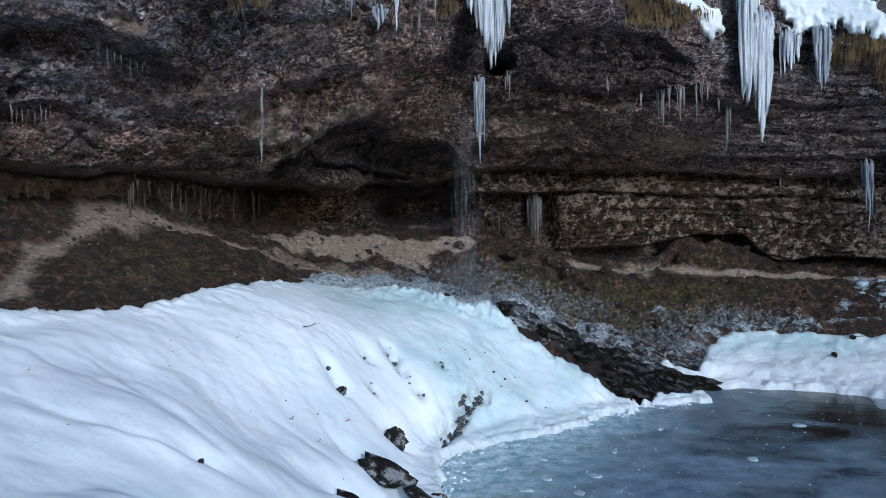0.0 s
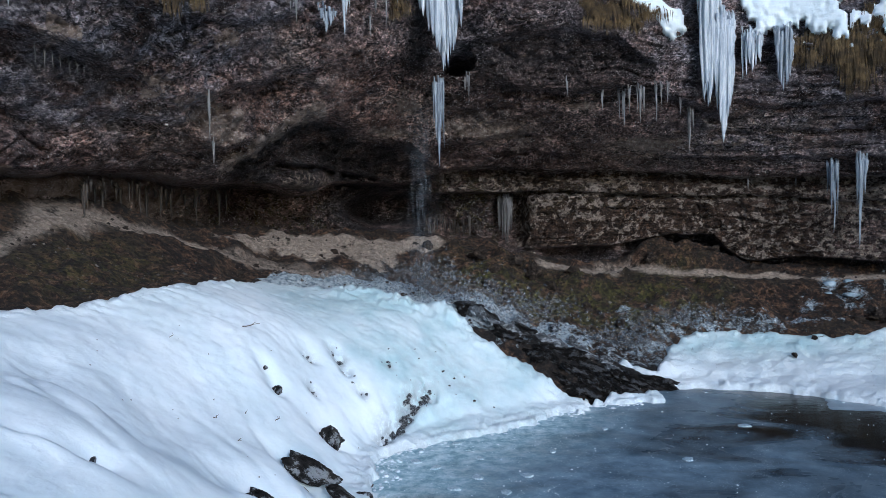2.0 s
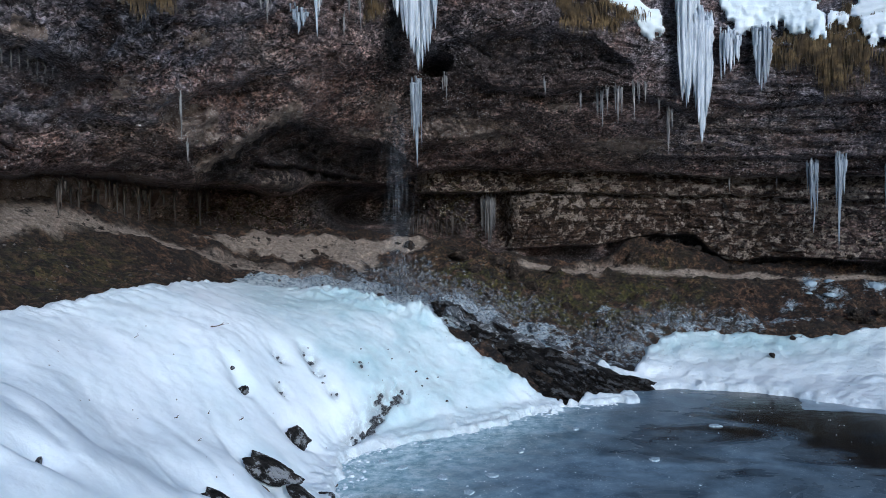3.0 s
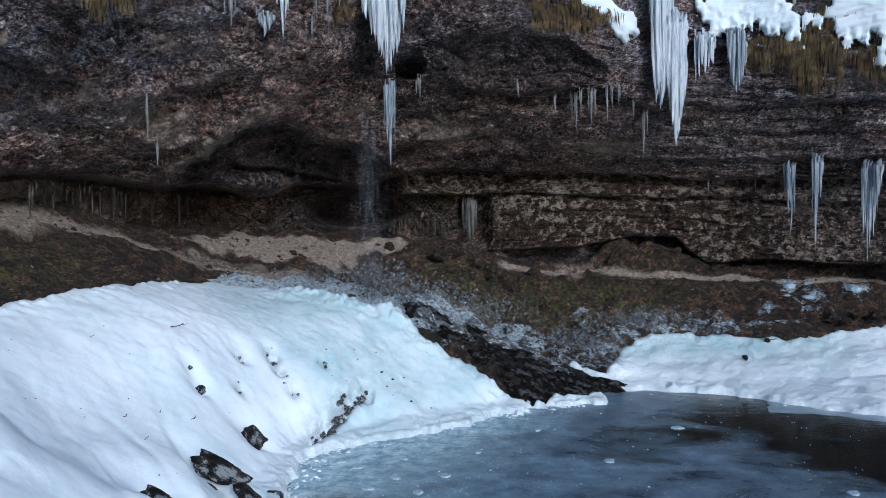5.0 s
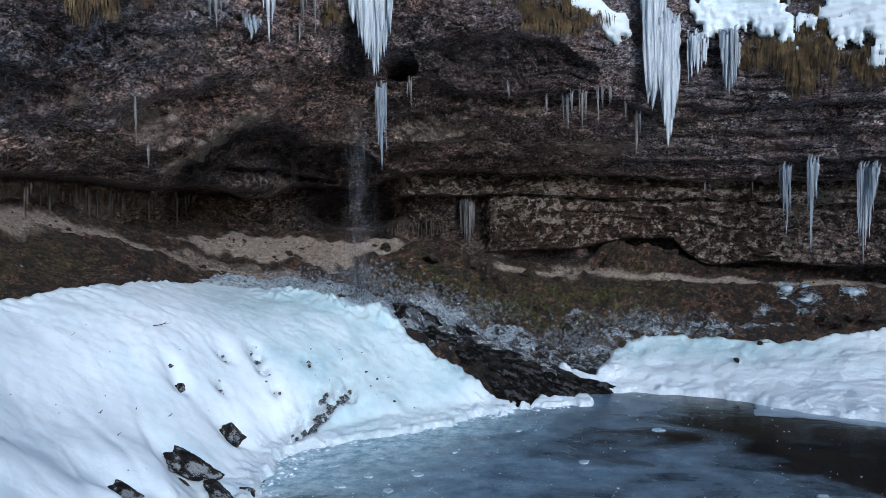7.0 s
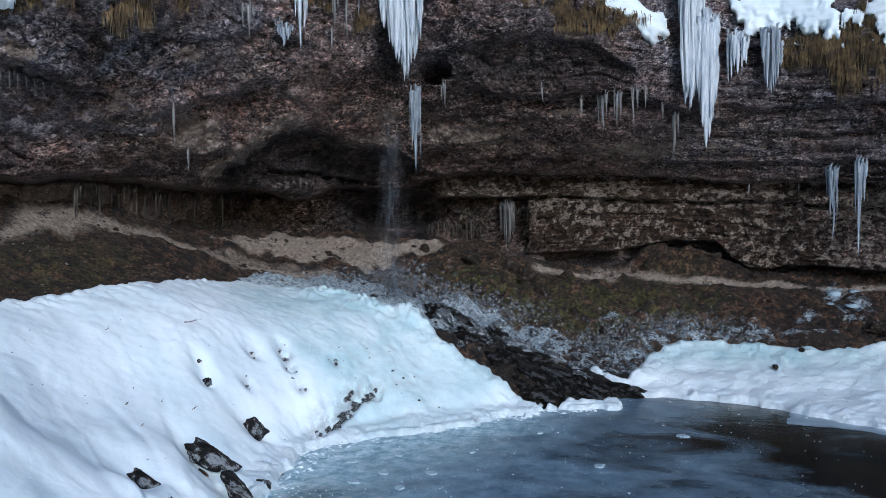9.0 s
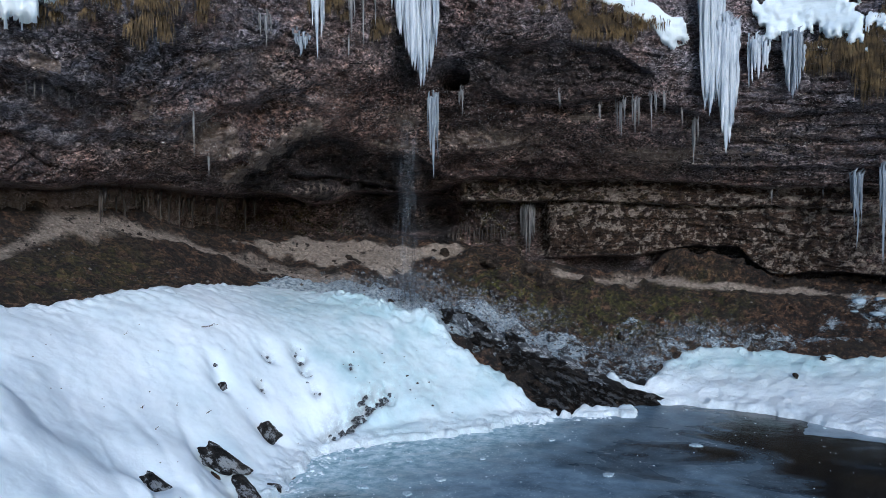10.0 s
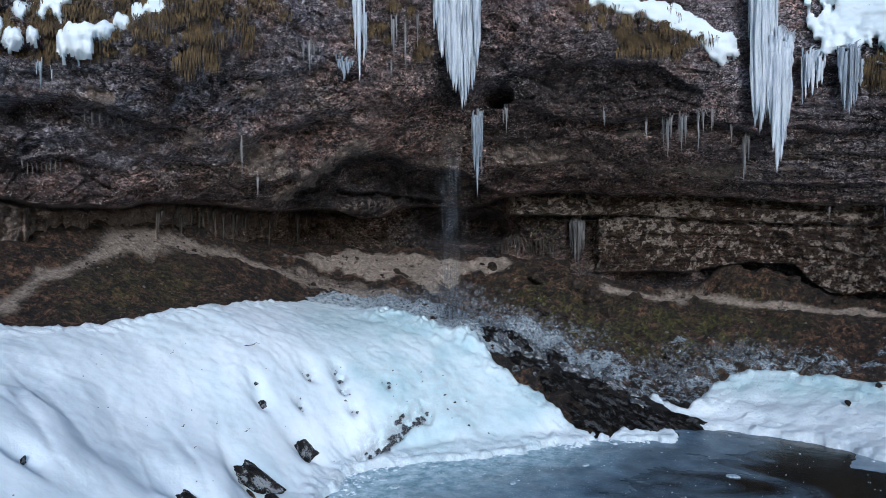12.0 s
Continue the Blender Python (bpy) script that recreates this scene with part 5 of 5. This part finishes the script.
for n, (x, y, deep, wide) in enumerate(PITS):
    for k in range(3):
        s, a = wide * (0.75 - 0.2 * k), 2.1 * k + n
        px, py = x + 0.7 * wide * k * math.cos(a), y + 0.5 * wide * k * math.sin(a)
        rock("pit_rock", rimed[(n + k) % 3], px, py, snow_z(px, py) - 0.25 * s, (1.1 * s, 0.7 * s, 0.6 * s), 50 * n + 70 * k, "frosted rock sunk in a pit of the ice", "rocks in the ice pits", (10, 25))

# black wet outcrop between the two snow fields
rng = random.Random(17)
LINE = ((0.9, 30.3), (1.8, 29.6), (2.8, 29.2), (3.8, 29.0), (4.8, 28.5), (5.3, 28.1), (5.9, 28.8), (6.8, 29.3), (7.7, 29.6), (8.4, 30.0), (2.6, 30.3), (3.8, 30.0), (4.8, 29.6), (5.8, 29.8), (6.6, 30.2), (3.2, 31.2), (4.4, 31.0), (5.4, 30.8), (1.6, 31.0), (1.3, 29.7), (2.3, 29.0), (3.3, 28.7), (4.3, 28.4), (4.9, 28.0), (5.5, 28.6), (6.3, 29.0), (7.2, 29.2), (7.9, 30.1), (5.2, 29.2), (4.2, 29.6), (6.2, 29.6))
for n, (x, y) in enumerate(LINE):
    s = rng.uniform(0.5, 1.1)
    frosty = y > 29.3 + 0.1 * x and n % 3 > 0
    rock("outcrop_rock", (rimed if frosty else black)[n % 3], x, y, ground_z(x, y) + 0.02, (0.95 * s, 0.42 * s, 0.5 * s), rng.uniform(-55, 5), "frost-covered rock beside the ice bank" if frosty else "black wet rock beside the ice bank", "wet outcrop rocks", (rng.uniform(-30, 30), rng.uniform(0, 32)))
for n in range(26):
    x, y = rng.uniform(1.2, 6.5), rng.uniform(30.8, 33.8)
    s = rng.uniform(0.16, 0.5)
    rock("slope_rock", rimed[n % 3], x, y, ground_z(x, y) + 0.05 * s, (s, 0.8 * s, 0.65 * s), rng.uniform(0, 360), "frost-covered rock on the lower slope", "frosted slope rocks")

# rocks on the brown slope and the sand
for n, (x, y, s) in enumerate(((-5.3, 34.5, 0.34), (-4.8, 34.3, 0.3), (-1.3, 37.5, 0.5), (-0.2, 36.3, 0.42), (1.2, 36.9, 0.6), (2.0, 36.4, 0.55), (3.0, 37.3, 0.7), (3.9, 36.9, 0.6), (2.6, 35.3, 0.5), (4.6, 36.2, 0.5), (1.8, 35.0, 0.45),
                               (6.2, 35.6, 0.45), (7.6, 34.6, 0.5), (8.2, 33.9, 0.45), (13.0, 39.0, 0.4), (14.6, 38.5, 0.3), (9.8, 38.9, 0.4), (-3.2, 33.0, 0.3), (-2.4, 34.4, 0.28), (-7.4, 32.2, 0.3), (-10.4, 31.5, 0.4), (5.8, 37.4, 0.5))):
    rock("slope_rock", dark[n % 3], x, y, ground_z(x, y) + 0.3 * s, (1.15 * s, 0.8 * s, 0.7 * s), 37.0 * n, "weathered brown rock lying on the slope", "slope rocks")
for n in range(230):
    x, y = rng.uniform(-12, 20), rng.uniform(21, 38.5)
    if float(np.maximum(bank_cover(np.array([x]), np.array([y])), apron_cover(np.array([x]), np.array([y])))[0]) > -0.2 or top_z(x, y) < 0.3:
        continue
    s = 0.05 + 0.13 * rng.random() ** 2
    rock("stone", pebbly[n % 4], x, y, ground_z(x, y) + 0.2 * s, (s * 1.2, s, 0.7 * s), rng.uniform(0, 360), "small loose stone on the brown slope", "loose stones")
for n, (x, y) in enumerate(((17.6, 33.9), (18.4, 34.0), (18.9, 33.7), (19.6, 34.2), (20.4, 34.0), (15.35, 32.9), (14.1, 31.8))):
    s = 0.32 if n < 5 else 0.16
    rock("boulder", dark[n % 3], x, y, top_z(x, y) + 0.1, (s * 1.4, s, s * 0.8), 50.0 * n, "dark stone at the back of the snow apron", "stones in the snow apron")


# ---- the pool's ice ----
def floe_data(seed, thick=0.03):
    rng = random.Random(seed)
    n = 9
    ring = [(math.cos(2 * math.pi * k / n) * rng.uniform(0.65, 1.1), math.sin(2 * math.pi * k / n) * rng.uniform(0.65, 1.1)) for k in range(n)]
    bm = bmesh.new()
    low = [bm.verts.new((x, y, -thick)) for x, y in ring]
    mid = [bm.verts.new((x, y, 0.5 * thick)) for x, y in ring]
    top = [bm.verts.new((0.8 * x, 0.8 * y, thick)) for x, y in ring]
    for a, b in ((low, mid), (mid, top)):
        for k in range(n):
            bm.faces.new((a[k], a[(k + 1) % n], b[(k + 1) % n], b[k]))
    bm.faces.new(top)
    bm.faces.new(low[::-1])
    me = bpy.data.meshes.new("ice_floe")
    bm.to_mesh(me)
    bm.free()
    me.materials.append(FLOE)
    return me


floes = [floe_data(s) for s in (201, 202, 203)]
for n, (x, y, s) in enumerate(((9.92, 24.88, 0.24), (7.3, 21.55, 0.2), (5.43, 24.53, 0.14), (1.46, 20.07, 0.22), (2.79, 20.21, 0.2), (0.76, 22.95, 0.16), (0.3, 20.8, 0.2), (2.2, 19.0, 0.18), (-0.3, 21.3, 0.2), (0.9, 19.2, 0.2), (12.9, 19.3, 0.2), (3.6, 22.2, 0.12), (1.5, 21.6, 0.16))):
    ob = new("ice_floe", floes[n % 3])
    ob.matrix_world = pose(x, y, 0.012, 0, 0, 40.0 * n) @ Matrix.Diagonal((s * 1.1, 0.7 * s, 1, 1))
    tagged(ob, "flat white ice floe frozen into the pool", "ice floe", "ice floes")


def build_chips():
    rng = np.random.default_rng(23)
    x, y = rng.uniform(-1.4, 15, 60000), rng.uniform(15, 29.5, 60000)
    d = edge_distance(POOL, x, y)
    chance = 0.004 + 0.4 * np.exp(-np.clip(d, 0, 9) / 0.3) * (x < 7.2) + 0.03 * np.exp(-np.clip(d, 0, 9) / 1.6) * (x < 7) + 0.012 * (x < 4)
    keep = (d > 0.0) & (rng.random(len(x)) < chance)
    x, y, d = x[keep], y[keep], d[keep]
    size = rng.uniform(0.006, 0.018, len(x)) + 0.035 * rng.random(len(x)) ** 6 + np.where(d < 0.8, 0.07 * rng.random(len(x)) ** 3, 0)
    verts, faces = [], []
    for x0, y0, d0, s, a in zip(x, y, d, size, rng.uniform(0, 6, len(x))):
        n = len(verts)
        for h, w in ((-0.01, 1.0), (s * 0.5 if d0 < 0.7 else 0.014, 0.7)):
            verts += [(x0 + s * w * math.cos(a + k * 1.2566), y0 + s * w * math.sin(a + k * 1.2566), h) for k in range(5)]
        faces += [(n + k, n + (k + 1) % 5, n + 5 + (k + 1) % 5, n + 5 + k) for k in range(5)] + [tuple(n + 5 + k for k in range(5))]
    me = mesh_from("ice_chips", verts, faces, CHIP, flat=True)
    tagged(new("ice_chips", me), "scattered white ice chips on the pool", "ice chips", kind="stuff")


build_chips()


# ---- falling water ----
def build_fall():
    rng = random.Random(29)
    verts, faces = [], []
    for _ in range(620):
        z = 4.4 + 7.0 * rng.random() ** 1.5
        x, y = -0.75 + rng.gauss(0, 0.22 + 0.02 * (11.5 - z)), 29.3 + rng.gauss(0, 0.3)
        long, w = rng.uniform(0.5, 1.8), rng.uniform(0.005, 0.014)
        n = len(verts)
        verts += [(x, y, z), (x - w, y + w, z - long * 0.4), (x + w, y + w, z - long * 0.4), (x, y - w, z - long * 0.4), (x, y, z - long)]
        faces += [(n, n + 1, n + 3), (n, n + 3, n + 2), (n, n + 2, n + 1), (n + 4, n + 3, n + 1), (n + 4, n + 2, n + 3), (n + 4, n + 1, n + 2)]
    me = mesh_from("falling_water", verts, faces, SPRAY)
    tagged(new("falling_water", me), "thin veil of falling water drops", "waterfall", kind="stuff")


def build_mist():
    """Drops of spray that drift over the foot of the fall and the frozen hollows beside it."""
    rng = random.Random(37)
    shape = ((1, 0, -0.6), (-0.5, 0.87, -0.6), (-0.5, -0.87, -0.6), (0, 0, 1.0))
    verts, faces = [], []
    for cx, cy, cz, wx, wy, wz, count in ((-0.6, 29.8, 4.3, 0.9, 0.5, 0.5, 260), (1.1, 30.5, 3.6, 0.9, 0.5, 0.4, 330), (3.2, 31.6, 2.9, 1.1, 0.5, 0.4, 300), (-3.4, 30.6, 4.5, 1.6, 0.4, 0.22, 200), (7.6, 32.6, 1.5, 1.0, 0.4, 0.45, 420), (10.4, 34.6, 2.0, 1.3, 0.3, 0.35, 400), (14.2, 34.2, 1.6, 2.0, 0.3, 0.25, 240)):
        for _ in range(2 * count):
            at, s = (rng.gauss(cx, wx), rng.gauss(cy, wy), rng.gauss(cz, wz)), rng.uniform(0.05, 0.12)
            n = len(verts)
            verts += [(at[0] + s * a, at[1] + s * b, at[2] + s * c) for a, b, c in shape]
            faces += [(n, n + 2, n + 1), (n, n + 1, n + 3), (n + 1, n + 2, n + 3), (n + 2, n, n + 3)]
    tagged(new("spray_mist", mesh_from("spray_mist", verts, faces, MIST)), "pale mist of spray drops over the ice crest", "mist", kind="stuff")


build_mist()
build_fall()


# ---- twigs on the snow ----
def twig(x, y, long, turn):
    bm = bmesh.new()
    rng = random.Random(int(x * 91 + y * 7))
    arms = [((0, 0, 0), (long, 0.1 * long, 0.05)), ((0.45 * long, 0.04 * long, 0.02), (0.75 * long, 0.3 * long, 0.1))]
    for a, b in arms:
        a, b = Vector(a), Vector(b)
        loops = []
        for k in range(5):
            t = k / 4
            c = a.lerp(b, t) + Vector((0, rng.uniform(-0.02, 0.02), rng.uniform(-0.01, 0.02)))
            w = (0.01 + 0.016 * long) * (1 - 0.7 * t)
            loops.append([bm.verts.new(c + Vector((0, w * math.cos(q), w * math.sin(q)))) for q in (0, 1.57, 3.14, 4.71)])
        for p, q in zip(loops, loops[1:]):
            for s in range(4):
                bm.faces.new((p[s], p[(s + 1) % 4], q[(s + 1) % 4], q[s]))
        bm.faces.new(loops[0][::-1])
        bm.faces.new(loops[-1])
    me = bpy.data.meshes.new("twig")
    bm.to_mesh(me)
    bm.free()
    me.materials.append(WOOD)
    ob = new("twig", me)
    ob.matrix_world = pose(x, y, (snow_z(x, y) if x < 8 else top_z(x, y) + 0.12) + 0.03, 0, 0, turn)
    tagged(ob, "dead forked twig lying on the snow", "twig", "twigs on the snow")


for x, y, long, turn in ((-5.2, 21.35, 0.5, 20), (-4.6, 17.4, 0.14, -40), (-4.2, 18.4, 0.12, -60), (-3.9, 17.0, 0.15, -50), (-6.4, 19.2, 0.12, 10), (-3.6, 18.9, 0.16, -30), (15.4, 32.8, 0.4, -60)):
    twig(x, y, long, turn)


# ---- thin ice shelf and ice mounds ----
def build_shelf():
    outline = [(13.5, 26.9), (13.9, 28.6), (15.2, 27.5), (17.2, 26.3), (20, 25.6), (26, 24.2), (26, 23.4), (20, 24.7), (17.2, 25.5), (15.4, 26.5), (14.4, 26.6)]
    fx, fy = np.arange(13, 26.5, 0.1), np.arange(23, 29, 0.1)
    x, y = (a.ravel() for a in np.meshgrid(fx, fy, indexing="ij"))
    d = edge_distance(outline, x, y) + 0.12 * fbm(x * 1.1, y * 1.1, 0, 95, 3)
    z = 0.035 * smooth(-0.05, 0.08, d) - 0.02 + 0.01 * fbm(x, y, 0, 96, 3) * smooth(0, 0.3, d)
    verts, faces = compact(np.stack([x, y, z], 1), sheet_faces(len(fx), len(fy), d > -0.12))
    tagged(new("ice_shelf", mesh_from("ice_shelf", verts, faces, SHELF)), "thin grey-blue ice shelf along the snow edge", "ice shelf")


build_shelf()


def ice_mound(x, y, size, seed):
    """A lumpy foot of ice grown under a drip."""
    bm = bmesh.new()
    bmesh.ops.create_icosphere(bm, subdivisions=4, radius=1.0)
    co = np.array([v.co[:] for v in bm.verts])
    f = 1 + 0.25 * fbm(*(co * 1.8).T, seed, 4) + 0.12 * np.abs(fbm(*(co * 5).T, seed + 2, 2))
    co = co * f[:, None] * np.array(size)
    for v, c in zip(bm.verts, co):
        v.co = c
    me = bpy.data.meshes.new("ice_mound")
    bm.to_mesh(me)
    bm.free()
    me.materials.append(SHELF)
    me.polygons.foreach_set("use_smooth", np.ones(len(me.polygons), bool))
    ob = new("ice_mound", me)
    ob.location = (x, y, ground_z(x, y) - 0.3 * size[2])
    tagged(ob, "pale lumpy ice mound under a drip", "ice mound", "ice mounds")


for n, (x, y, size) in enumerate(((17.7, 37.0, (0.3, 0.22, 0.2)), (18.5, 36.9, (0.22, 0.16, 0.14)), (18.1, 35.7, (0.32, 0.2, 0.09)), (20.3, 36.2, (0.4, 0.3, 0.28)), (17.3, 36.2, (0.18, 0.14, 0.07)))):
    ice_mound(x, y, size, 300 + n)


# ---- rubble and dry litter on the slope ----
def build_rubble():
    rng = np.random.default_rng(5)
    count = 9000
    x, y = rng.uniform(-13, 22, count), rng.uniform(18, 39.5, count)
    free = (np.maximum(bank_cover(x, y), apron_cover(x, y)) < -0.1) & (edge_distance(POOL, x, y) < -0.2)
    clump = fbm(x * 0.5, y * 0.5, 0, 97, 3) + rng.uniform(-0.5, 0.5, count) > 0.0
    x, y = x[free & clump], y[free & clump]
    z = ground_height(x, y)
    size = 0.02 + 0.075 * rng.random(len(x)) ** 4
    shape = np.array([(1, 0, 0), (0, 1, 0), (-1, 0, 0), (0, -1, 0), (0, 0, 0.7), (0, 0, -0.7)], float)
    tris = np.array([(0, 1, 4), (1, 2, 4), (2, 3, 4), (3, 0, 4), (1, 0, 5), (2, 1, 5), (3, 2, 5), (0, 3, 5)])
    turn = rng.uniform(0, 6.28, len(x))
    jitter = rng.uniform(0.6, 1.4, (len(x), 6, 1))
    p = shape[None] * jitter * size[:, None, None]
    c, s = np.cos(turn)[:, None], np.sin(turn)[:, None]
    p = np.stack([p[..., 0] * c - p[..., 1] * s, p[..., 0] * s + p[..., 1] * c, p[..., 2]], -1) + np.stack([x, y, z + 0.3 * size], -1)[:, None]
    faces = (tris[None] + 6 * np.arange(len(x))[:, None, None]).reshape(-1, 3)
    tagged(new("rubble", mesh_from("rubble", p.reshape(-1, 3), faces, RUBBLE, flat=True)), "small angular rubble strewn over the slope", "rubble", kind="stuff")


build_rubble()
